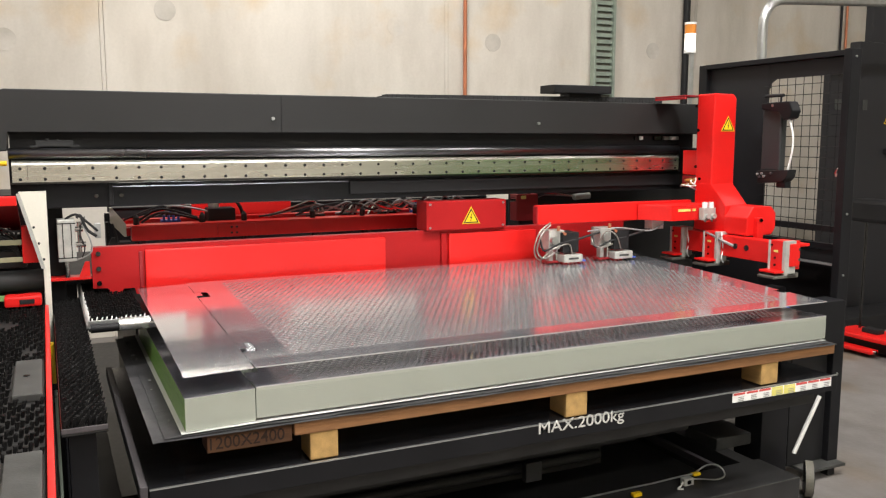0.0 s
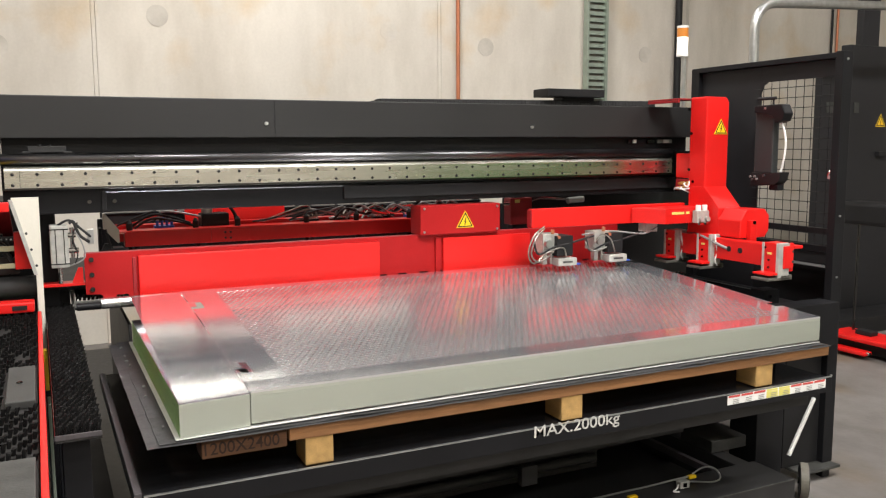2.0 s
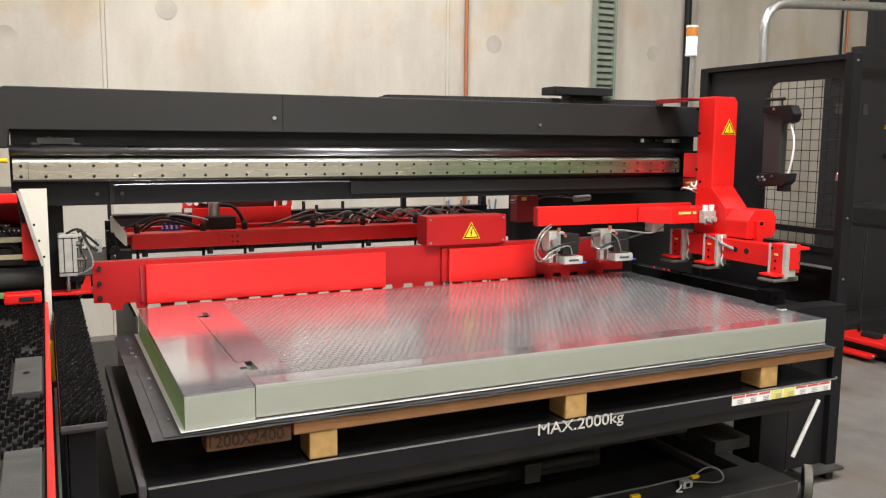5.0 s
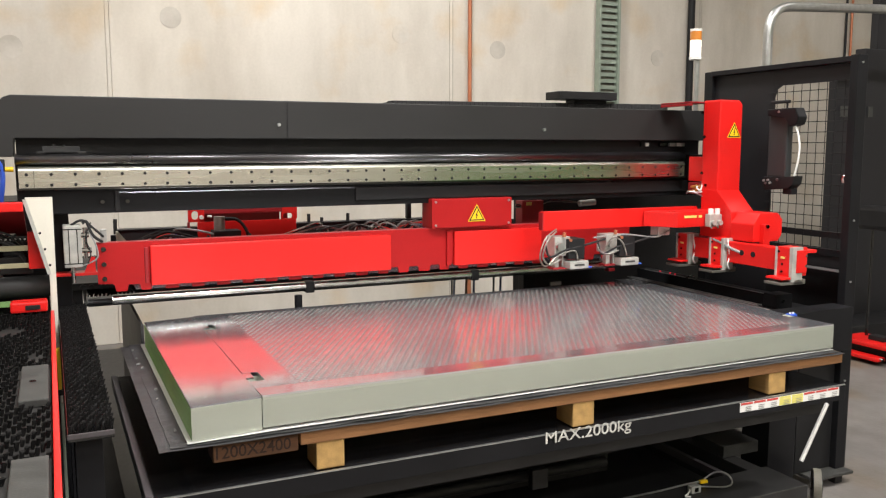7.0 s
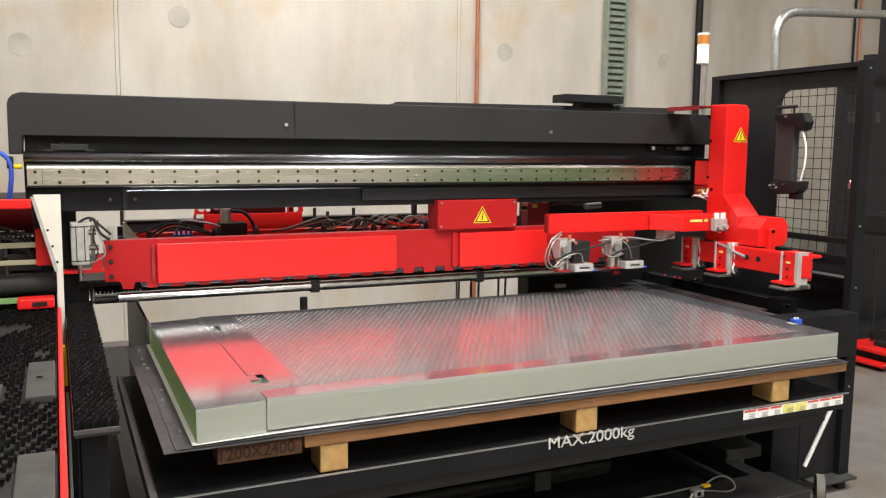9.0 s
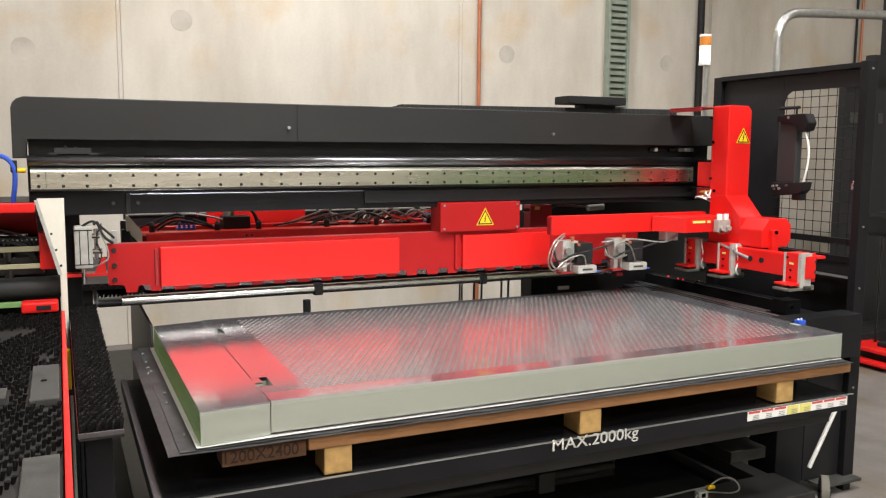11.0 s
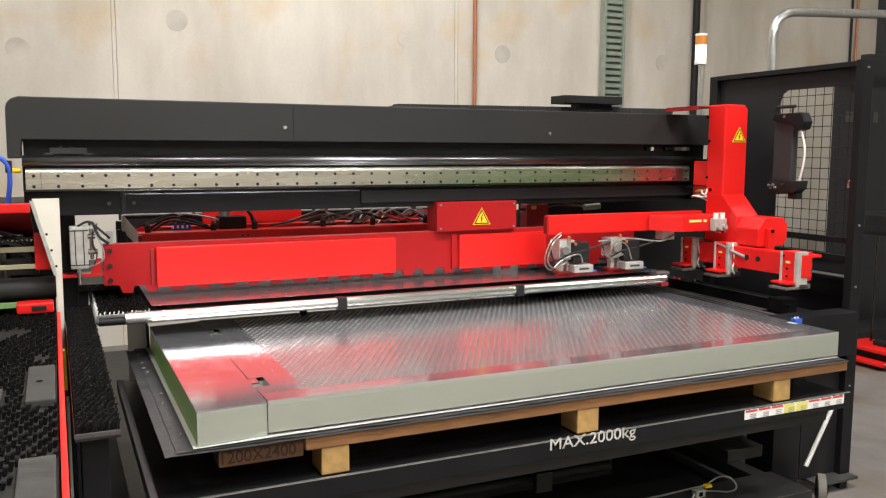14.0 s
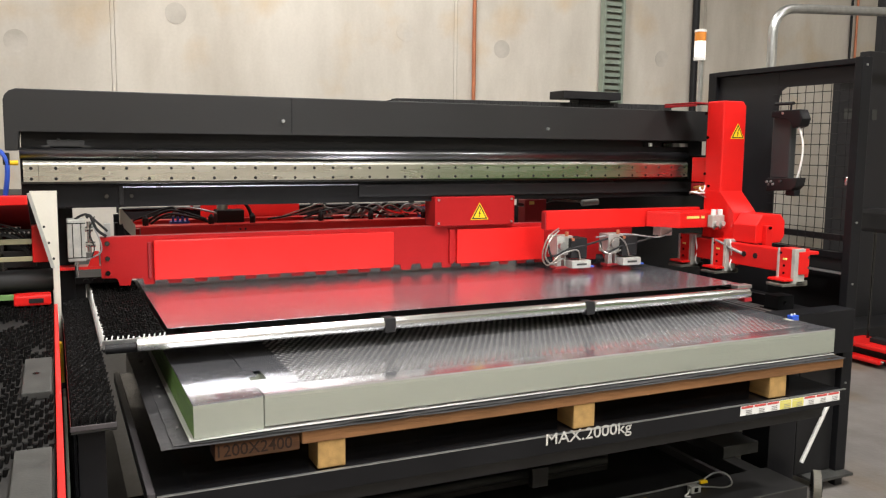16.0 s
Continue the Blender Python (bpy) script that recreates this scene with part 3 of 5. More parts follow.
# ---- rear suction frame ----
def suction_frame():
    g = thing("suction_frame", (0.9, 1.75, 1.1), "red suction-cup frame with air hoses behind the beam", "suction frame")
    part("front_rail", boxes((0.03, 1.80, 1.66, 1.72, 1.112, 1.176), bevel=0.003), RED, g)
    part("rail_cap", boxes((0.0, 1.80, 1.655, 1.76, 1.1765, 1.181)), RED, g)
    part("middle_rail", boxes((0.0, 1.80, 1.86, 1.92, 1.135, 1.190), bevel=0.003), RED, g)
    part("rear_rail", boxes((-0.02, 2.02, 2.08, 2.14, 1.15, 1.226), bevel=0.003), MATT_BLACK, g)
    part("rear_cap", boxes((-0.02, 2.02, 2.07, 2.15, 1.2265, 1.232)), BLACK, g)
    # Unseen black panel, added to darken what the blank sheet mirrors.
    part("dark_reflection_panel", boxes((-0.05, 2.25, 2.155, 2.165, 1.03, 1.20)), MATT_BLACK, g)
    for x in (0.0, 0.62, 1.10, 1.60):
        part("cross_bar", boxes((x, x + 0.05, 1.72, 2.08, 1.130, 1.165), bevel=0.002), RED, g)
    plate = part("splice_plate", boxes((0.40, 0.575, 1.653, 1.660, 1.113, 1.175)), RED, g)
    for x in (0.462, 0.486):
        for z in (1.132, 1.158):
            part("bolt", rods(((x, 1.646, z), (x, 1.654, z), 0.005)), MATT_BLACK, plate)
    # suction cups with their knobs
    for x in (0.055, 0.34, 0.53, 0.86, 1.115, 1.40, 1.66):
        c = part("suction_cup", rods(((x, 1.70, 1.03), (x, 1.70, 1.115), 0.007)), DARK_STEEL, g)
        part("rubber_lip", rods(((x, 1.70, 1.015), (x, 1.70, 1.032), 0.024)), RUBBER, c)
        part("spring_seat", rods(((x + 0.03, 1.70, 1.075), (x + 0.03, 1.70, 1.113), 0.013)), RUBBER, c)
        bm = bmesh.new()
        rod(bm, (x, 1.70, 1.18), (x, 1.70, 1.212), 0.013)
        rod(bm, (x, 1.70, 1.212), (x, 1.70, 1.226), 0.013, r2=0.004)
        part("knob", bm, RUBBER, c)
    for x, z in ((-0.03, 1.282), (0.929, 1.276), (1.0, 1.255), (1.146, 1.272)):
        part("rear_peg", rods(((x, 2.10, 1.21), (x, 2.10, z), 0.009)), RUBBER, g)
    part("rear_post", boxes((1.490, 1.515, 2.09, 2.12, 1.211, 1.40), bevel=0.002), MATT_BLACK, g)
    part("rear_bracket", boxes((1.985, 2.02, 2.09, 2.13, 1.211, 1.29), bevel=0.002), MATT_BLACK, g)
    # motor block, cylinder and carrier with oval openings
    part("motor", boxes((0.375, 0.50, 1.74, 1.84, 1.15, 1.238), bevel=0.004), MATT_BLACK, g)
    part("cylinder", rods(((0.41, 1.80, 1.23), (0.41, 1.80, 1.302), 0.026), seg=20), GALV, g)
    part("motor_hose", hose(bmesh.new(), [(0.435, 1.79, 1.292), (0.49, 1.78, 1.285), (0.53, 1.77, 1.235), (0.54, 1.77, 1.18)], 0.008), RUBBER, g)
    rnd = random.Random(5)
    for vx, m in ((0.17, BLUE), (0.86, BLACK), (1.02, BLACK), (1.24, BLACK), (1.42, BLUE), (1.56, BLACK)):
        v = part("valve_block", boxes((vx, vx + 0.085, 1.765, 1.82, 1.150, 1.190)), m, g)
        for k in range(4):
            a = vx + 0.012 + k * 0.021
            part("fitting", rods(((a, 1.775, 1.19), (a, 1.775, 1.212), 0.006)), BLUE if m is BLUE else CHROME, v)
            s = rnd.choice((-1, 1))
            pts = [(a, 1.775, 1.21), (a + s * 0.03, 1.77, 1.235 + rnd.uniform(0, 0.025)), (a + s * rnd.uniform(0.10, 0.18), 1.76, 1.215 + rnd.uniform(-0.01, 0.02)), (a + s * rnd.uniform(0.2, 0.3), 1.77, 1.19)]
            part("air_hose", hose(bmesh.new(), pts, 0.0048, 6), (HOSE, RUBBER, CHROME, HOSE)[k], v)
    for k in range(7):
        x = 0.80 + rnd.uniform(0, 0.75)
        pts = [(x, 1.76, 1.185), (x + 0.06, 1.75, 1.225 + rnd.uniform(0, 0.03)), (x + 0.17, 1.75, 1.205), (x + 0.26, 1.77, 1.23 + rnd.uniform(0, 0.02)), (x + 0.33, 1.78, 1.19)]
        part("air_hose", hose(bmesh.new(), pts, 0.0055, 6), (HOSE, CHROME, RUBBER)[k % 3], g)
    part("cable_bundle", hose(bmesh.new(), [(0.08, 1.74, 1.185), (0.16, 1.73, 1.228), (0.28, 1.75, 1.205), (0.34, 1.76, 1.185)], 0.006), RUBBER, g)
    part("cable_bundle", hose(bmesh.new(), [(0.06, 1.76, 1.185), (0.15, 1.76, 1.24), (0.24, 1.77, 1.228), (0.33, 1.78, 1.195)], 0.006), RUBBER, g)
    return g


def oval(cx, cz, w, h, n=20):
    """The corners of a slot with round ends."""
    r = min(w, h) / 2
    out = []
    for k in range(n):
        a = 2 * math.pi * (k + 0.5) / n
        out.append((cx + (w / 2 - r) * (1 if math.cos(a) > 0 else -1) + r * math.cos(a), cz + (h / 2 - r) * (1 if math.sin(a) > 0 else -1) + r * math.sin(a)))
    return out


def slotted(x0, x1, z0, z1, slot, y0, y1):
    """An upright plate with one slot cut through it."""
    cx = slot[0]
    ring = oval(*slot)
    k = min(range(len(ring)), key=lambda i: abs(ring[i][0] - cx) + (9 if ring[i][1] > slot[1] else 0))
    ring = [ring[(k - i) % len(ring)] for i in range(len(ring))]
    m = ring[0][0]
    outline = [(m + 0.0002, z0), (x1, z0), (x1, z1), (x0, z1), (x0, z0), (m, z0), ring[0]] + ring[1:] + [(m + 0.0002, ring[0][1])]
    return prism(bmesh.new(), outline, "y", y0, y1)


def carrier():
    """The fixed cross carrier behind the suction frame."""
    g = thing("cross_carrier", (0.55, 1.97, 1.1), "red steel cross carrier with oval slots behind the beam", "carrier")
    part("lower_band", boxes((0.333, 0.822, 1.95, 1.965, 1.110, 1.189), bevel=0.004), RED, g, "bright red front band")
    # Panel and lip in darker red: the recess's shade put into the colour.
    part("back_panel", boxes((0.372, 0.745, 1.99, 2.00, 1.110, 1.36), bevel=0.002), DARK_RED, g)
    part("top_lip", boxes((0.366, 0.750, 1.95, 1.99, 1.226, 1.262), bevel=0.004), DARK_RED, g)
    part("left_cheek", slotted(0.290, 0.366, 1.189, 1.30, (0.322, 1.222, 0.032, 0.042), 1.952, 1.964), RED, g)
    part("left_edge", boxes((0.286, 0.298, 1.952, 1.968, 1.150, 1.189), bevel=0.003), DARK_RED, g)
    part("right_cheek", slotted(0.745, 0.826, 1.189, 1.30, (0.778, 1.205, 0.050, 0.028), 1.952, 1.964), RED, g)
    part("pin", rods(((0.352, 1.94, 1.212), (0.352, 1.965, 1.212), 0.010), ((0.380, 1.94, 1.218), (0.40, 1.94, 1.214), 0.006)), LABEL_WHITE, g)
    for x in (0.40, 0.76):
        part("stay", boxes((x, x + 0.03, 2.0, 2.02, 1.15, 1.40), bevel=0.002), DARK_RED, g)
    return g


def guard():
    """The pale guard plate beside the frame."""
    gp = thing("guard_plate", (-0.1, 1.64, 1.0), "off-white bent guard plate beside the suction frame", "guard plate")
    bm = bmesh.new()
    prism(bm, [(-0.058, 1.266), (-0.05, 1.266), (0.004, 1.195), (0.004, 1.14), (-0.004, 1.14), (-0.058, 1.20)], "y", 1.60, 1.64)
    part("wing", bm, WHITE, gp)
    part("bracket", boxes((-0.04, 0.02, 1.58, 1.66, 1.06, 1.12)), MATT_BLACK, gp)
    part("stay", boxes((-0.075, -0.062, 1.66, 1.70, 1.02, 1.2)), MATT_BLACK, gp)
    part("clip", prism(bmesh.new(), [(-0.07, 1.11), (-0.02, 1.11), (-0.03, 1.135), (-0.055, 1.14)], "y", 1.585, 1.62), RUBBER, gp)
    part("drop_cable", hose(bmesh.new(), [(-0.052, 1.59, 1.20), (-0.04, 1.585, 1.15), (-0.03, 1.585, 1.10), (0.0, 1.59, 1.09)], 0.005), RUBBER, gp)
    return gp


# ---- carriage column with the clamp arms ----
def clamp(parent, y, x):
    """One sheet clamp on the side of the arm: red body, grey plate, jaws."""
    c = part("clamp", boxes((x - 0.02, x + 0.058, y - 0.03, y + 0.045, 0.972, 1.112), bevel=0.003), RED, parent, "red sheet clamp with grey jaw plate")
    part("jaw_plate", boxes((x - 0.024, x + 0.040, y - 0.050, y - 0.0315, 0.960, 1.114), bevel=0.003), CAST_GREY, c)
    part("side_block", boxes((x + 0.041, x + 0.068, y - 0.046, y - 0.0315, 0.985, 1.112), bevel=0.003), RED, c)
    part("edge_plate", boxes((x - 0.0265, x - 0.0205, y + 0.036, y + 0.046, 0.975, 1.112), bevel=0.001), CAST_GREY, c)
    part("upper_jaw", boxes((x - 0.075, x + 0.01, y - 0.045, y + 0.05, 0.972, 0.982), bevel=0.003), RED, c)
    part("lower_jaw", boxes((x - 0.088, x + 0.05, y - 0.050, y + 0.045, 0.950, 0.962), bevel=0.003), JAW, c)
    part("jaw_root", boxes((x - 0.01, x + 0.06, y - 0.05, y + 0.03, 0.9495, 0.972), bevel=0.003), JAW, c)
    part("caution_label", boxes((x - 0.0225, x - 0.0200, y - 0.004, y + 0.018, 1.060, 1.069), bevel=0), LABEL_YELLOW, c)
    for yy, z in ((y + 0.01, 1.035), (y + 0.01, 1.002), (y + 0.03, 1.09)):
        part("screw", rods(((x - 0.024, yy, z), (x - 0.019, yy, z), 0.005)), DARK_STEEL, c)
    for z in (1.03, 1.075):
        part("screw", rods(((x + 0.054, y - 0.056, z), (x + 0.054, y - 0.046, z), 0.006)), CHROME, c)
    if y > 0.6:
        part("cable", hose(bmesh.new(), [(x, y - 0.052, 1.112), (x - 0.012, y - 0.068, 1.085), (x + 0.004, y - 0.062, 1.03), (x - 0.008, y - 0.064, 0.99), (x + 0.012, y - 0.058, 0.965)], 0.0035, 6), LABEL_WHITE, c)
    return c


def carriage():
    g = thing("clamp_carriage", (2.75, 1.0, 1.1), "red carriage column with sheet clamp arms", "machine carriage")
    bm = bmesh.new()
    prism(bm, [(2.665, 1.30), (2.810, 1.30), (2.810, 1.755), (2.790, 1.778), (2.665, 1.778)], "y", 0.95, 1.065, bevel=0.008)
    col = part("column", bm, RED, g)
    sign(col, 2.757, 0.949, 1.633, 0.088)
    # Bracket red darkened to paint its shade.
    part("top_bracket", boxes((2.58, 2.72, 1.06, 1.29, 1.766, 1.773)), DARK_RED, g)
    part("bracket_side", boxes((2.58, 2.592, 1.06, 1.29, 1.752, 1.764)), DARK_RED, g)
    part("rail_shoe", boxes((2.700, 2.76, 1.066, 1.20, 1.375, 1.50), bevel=0.004), RED, g)
    part("lower_shoe", boxes((2.700, 2.76, 1.066, 1.20, 1.31, 1.37), bevel=0.004), DARK_RED, g)
    for k, (y, z) in enumerate(((1.07, 1.72), (1.05, 1.60), (1.06, 1.42), (1.03, 1.36))):
        part("screw", rods(((2.659, y, z), (2.668, y, z), 0.007)), DARK_STEEL, g)
    for y, z in ((1.085, 1.352), (1.108, 1.330), (1.132, 1.348), (1.156, 1.322)):
        f = part("hose_fitting", rods(((2.672, y, z), (2.7005, y, z), 0.0085), ((2.660, y, z), (2.672, y, z), 0.006)), BRASS, g, "brass hose fitting")
        part("nut", rods(((2.690, y, z), (2.6985, y, z), 0.0115), seg=6), BRASS, f)
    for k, (y, z) in enumerate(((1.085, 1.352), (1.108, 1.330), (1.156, 1.322))):
        part("fitting_lead", hose(bmesh.new(), [(2.662, y, z), (2.650, y - 0.006, z - 0.006), (2.655, y - 0.026, z - 0.018 + 0.010 * k), (2.668, 1.058 - 0.006 * k, z + 0.012 - 0.016 * k)], 0.0042, 6), (LABEL_WHITE, LABEL_WHITE, GALV)[k], g)
    # sloping gusset and forward arm
    bm = bmesh.new()
    prism(bm, [(1.06, 1.34), (0.952, 1.34), (0.848, 1.238), (0.846, 1.105), (1.06, 1.105)], "x", 2.664, 2.806, bevel=0.004)
    part("gusset", bm, RED, g)
    bm = bmesh.new()
    prism(bm, [(2.660, 1.105), (2.660, 1.188), (2.700, 1.240), (2.812, 1.240), (2.842, 1.208), (2.842, 1.135), (2.818, 1.105)], "y", 0.70, 0.845, bevel=0.005)
    part("arm_head", bm, RED, g, "red arm head with chamfered edges")
    part("web", boxes((2.70, 2.74, 0.675, 0.699, 1.05, 1.19)), RED, g)
    part("web_bolt", rods(((2.72, 0.668, 1.18), (2.72, 0.676, 1.18), 0.008)), DARK_STEEL, g)
    # arm along the sheet's back edge
    part("long_arm", boxes((1.764, 2.68, 1.100, 1.14, 1.160, 1.250), bevel=0.005), RED, g)
    part("end_plate", boxes((1.759, 1.765, 1.104, 1.138, 1.165, 1.245)), DARK_RED, g)
    bm = bmesh.new()
    prism(bm, [(2.33, 1.09), (2.42, 0.945), (2.70, 0.945), (2.70, 1.09)], "z", 1.163, 1.238, bevel=0.004)
    bxs = part("arm_housing", bm, RED, g)
    for a, b in ((2.46, 2.535), (2.548, 2.568)):
        part("caution_label", boxes((a, b, 0.9425, 0.9455, 1.208, 1.220), bevel=0), LABEL_YELLOW, bxs)
    v = part("valve_pair", boxes((2.58, 2.655, 0.90, 0.935, 1.165, 1.225), bevel=0.003), CAST_GREY, g, "pair of pale pneumatic valves")
    for x in (2.598, 2.638):
        part("valve_cap", rods(((x, 0.915, 1.225), (x, 0.915, 1.252), 0.013)), LABEL_WHITE, v)
        part("valve_elbow", rods(((x, 0.90, 1.185), (x, 0.885, 1.185), 0.012)), CAST_GREY, v)
        part("valve_nut", rods(((x - 0.012, 0.895, 1.165), (x + 0.012, 0.895, 1.165), 0.009)), CHROME, v)
    # two grippers under the long arm
    for k, x in enumerate((1.80, 2.09)):
        p = part("gripper", boxes((x, x + 0.085, 1.06, 1.14, 1.045, 1.135), bevel=0.004), CAST_GREY, g, "pale grey gripper with hoses")
        part("gripper_jaw", boxes((x + 0.06, x + 0.165, 1.02, 1.09, 0.985, 1.022), bevel=0.006), CAST_GREY, p)
        part("jaw_slot", boxes((x + 0.085, x + 0.14, 1.0185, 1.0215, 0.999, 1.008), bevel=0), WOOD_GREY, p)
        part("air_fitting", rods(((x + 0.045, 1.05, 1.135), (x + 0.045, 1.05, 1.155), 0.008), ((x + 0.07, 1.05, 1.12), (x + 0.07, 1.03, 1.12), 0.007)), COPPER, p)
        part("gripper_block", boxes((x + 0.062, x + 0.15, 1.035, 1.13, 1.03, 1.125), bevel=0.003), MATT_BLACK, p)
        for dx in (0.015, 0.055):
            part("gripper_leg", boxes((x + dx, x + dx + 0.022, 1.08, 1.11, 0.985, 1.05)), CAST_GREY, p)
        part("gripper_foot", boxes((x + 0.0, x + 0.09, 1.07, 1.12, 0.980, 0.990)), DARK_RED, p)
        part("hose", hose(bmesh.new(), [(x + 0.02, 1.08, 1.17), (x - 0.05, 1.06, 1.13), (x - 0.085, 1.05, 1.05), (x - 0.06, 1.04, 1.005), (x + 0.01, 1.04, 1.05), (x + 0.09, 1.03, 1.07), (x + 0.11, 1.03, 1.02)] if k == 0 else [(x - 0.02, 1.05, 1.06), (x + 0.02, 1.04, 1.12), (x + 0.07, 1.03, 1.10), (x + 0.10, 1.03, 1.03)], 0.0036), BRAID, p, "braided steel hose")
        part("hose", hose(bmesh.new(), [(x - 0.055, 1.05, 1.10), (x - 0.03, 1.05, 1.045), (x + 0.05, 1.04, 1.075), (x + 0.14, 1.04, 1.09), (x + 0.30, 1.07, 1.115)], 0.005), RUBBER, p)
        part("hose", hose(bmesh.new(), [(x + 0.015, 1.07, 1.16), (x - 0.045, 1.05, 1.12), (x - 0.075, 1.04, 1.05), (x - 0.045, 1.03, 1.012), (x + 0.02, 1.035, 1.035)] if k == 0 else [(x - 0.06, 1.05, 1.09), (x - 0.05, 1.04, 1.06), (x - 0.01, 1.03, 1.045), (x + 0.05, 1.03, 1.06)], 0.0040), BRAID, p)
        part("coil", rods(((x + 0.02, 1.055, 1.09), (x + 0.02, 1.035, 1.09), 0.019)), GALV, p)
        part("blue_tip", boxes((x + 0.165, x + 0.19, 1.03, 1.07, 0.985, 0.992)), BLUE, p)
    part("cable", hose(bmesh.new(), [(2.03, 1.08, 1.12), (2.2, 1.07, 1.13), (2.38, 1.06, 1.11), (2.46, 1.05, 1.14)], 0.004), HOSE, g)
    part("sensor", boxes((2.40, 2.47, 1.06, 1.12, 1.115, 1.160)), CAST_GREY, g)
    # arm towards the front with three clamps
    arm = part("side_arm", boxes((2.63, 2.690, 0.41, 1.18, 1.000, 1.100), bevel=0.004), RED, g)
    for y in (0.735, 0.665):
        part("hole", rods(((2.626, y, 1.055), (2.632, y, 1.055), 0.013)), MATT_BLACK, arm)
    part("arm_flange", boxes((2.691, 2.745, 0.41, 0.52, 1.086, 1.099), bevel=0.002), RED, g)
    for y in (1.12, 0.880, 0.465):
        clamp(g, y, 2.63)
    part("cable", hose(bmesh.new(), [(2.615, 0.91, 1.105), (2.612, 0.85, 1.09), (2.622, 0.80, 1.07), (2.63, 0.745, 1.055)], 0.007), HOSE, g)
    return g


carriage()


# ---- safety fence, pendant, far cabinet, stand ----
def fence():
    g = thing("safety_fence", (3.0, 0.95, 0), "black steel safety fence with a wire mesh window", "fence")
    part("front_post", boxes((2.938, 3.003, 0.41, 0.45, 0.06, 1.955), bevel=0.003), BLACK, g)
    part("rear_post", boxes((2.985, 3.045, 1.36, 1.42, 0.0, 1.955), bevel=0.003), BLACK, g)
    part("top_rail", boxes((2.975, 3.020, 0.45, 1.36, 1.930, 1.955), bevel=0.003), BLACK, g)
    part("solid_panel", boxes((3.01, 3.02, 0.945, 1.36, 0.32, 1.930)), PANEL, g)
    part("lower_panel", boxes((3.01, 3.02, 0.45, 0.945, 0.32, 1.05)), MATT_BLACK, g)
    part("middle_rail", boxes((3.0, 3.04, 0.45, 0.945, 1.04, 1.07)), BLACK, g)
    part("upper_panel", boxes((3.01, 3.02, 0.45, 0.945, 1.852, 1.930)), PANEL, g)
    part("corner_plate", prism(bmesh.new(), [(0.945, 1.852), (0.90, 1.852), (0.93, 1.835), (0.945, 1.80)], "x", 3.01, 3.02), PANEL, g)
    part("foot_plate", boxes((2.752, 3.0, 0.36, 0.48, 0.047, 0.060), bevel=0.002), WOOD_GREY, g, "scuffed foot plate")
    part("foot_stub", boxes((2.92, 2.965, 0.39, 0.43, 0.0, 0.047)), MATT_BLACK, g)
    for i in range(10):
        y = 0.475 + 0.0495 * i
        part("mesh_wire", rods(((3.006, y, 1.05), (3.006, y, 1.86), 0.0017), seg=6), MATT_BLACK, g)
    for i in range(16):
        z = 1.075 + 0.0495 * i
        part("mesh_wire", rods(((3.003, 0.44, z), (3.003, 0.972, z), 0.0017), seg=6), MATT_BLACK, g)
    for z in (0.48, 0.94, 1.22, 1.92):
        part("rivet", rods(((2.966, 0.405, z), (2.966, 0.411, z), 0.005), seg=10), GALV, g)
    for y, z in ((0.99, 1.2), (1.33, 1.2)):
        part("rivet", rods(((3.004, y, z), (3.011, y, z), 0.006), seg=10), DARK_STEEL, g)
    part("latch", boxes((2.978, 2.990, 0.470, 0.495, 1.385, 1.40)), GALV, g)
    part("latch_bow", hose(bmesh.new(), [(2.98, 0.495, 1.40), (2.975, 0.480, 1.418), (2.978, 0.468, 1.405)], 0.004, 6), CHROME, g)
    part("shelf_angle", boxes((2.94, 3.0, 0.45, 0.80, 0.978, 0.982)), GALV, g)
    part("mesh_bar", boxes((3.008, 3.03, 0.45, 0.945, 1.125, 1.152), bevel=0.002), MATT_BLACK, g)
    p = thing("control_pendant", (2.93, 0.75, 1.33), "black control pendant hung on the fence mesh", "pendant")
    part("housing", boxes((2.925, 2.965, 0.772, 0.892, 1.40, 1.705), bevel=0.010), PENDANT, p, "dark grey moulded housing")
    part("head", prism(bmesh.new(), [(0.885, 1.732), (0.715, 1.735), (0.692, 1.690), (0.705, 1.655), (0.745, 1.645), (0.765, 1.690), (0.885, 1.700)], "x", 2.905, 2.965, bevel=0.006), BLACK, p)
    part("base", prism(bmesh.new(), [(0.892, 1.405), (0.770, 1.405), (0.700, 1.412), (0.708, 1.372), (0.735, 1.350), (0.892, 1.338)], "x", 2.905, 2.965, bevel=0.006), MATT_BLACK, p)
    part("plug", boxes((2.915, 2.955, 0.722, 0.778, 1.322, 1.352), bevel=0.005), BLACK, p)
    part("hook", rods(((2.93, 0.865, 1.73), (2.93, 0.865, 1.762), 0.005), ((2.93, 0.785, 1.73), (2.93, 0.785, 1.762), 0.005), ((2.93, 0.77, 1.766), (2.93, 0.88, 1.766), 0.008)), MATT_BLACK, p)
    part("head_screw", rods(((2.900, 0.81, 1.718), (2.906, 0.81, 1.718), 0.006), seg=10), GALV, p)
    part("stay_cable", hose(bmesh.new(), [(2.93, 0.738, 1.66), (2.93, 0.712, 1.61), (2.93, 0.700, 1.55), (2.93, 0.706, 1.48), (2.93, 0.724, 1.41)], 0.0050), LABEL_WHITE, p, "white curved cable")
    for k, (y, z) in enumerate(((0.885, 1.385), (0.872, 1.372), (0.858, 1.388), (0.845, 1.375), (0.80, 1.392))):
        part("button", rods(((2.896, y, z), (2.907, y, z), 0.006), seg=10), (PALE_GREY, BAR_GREY, PALE_GREY)[k % 3], p)


fence()


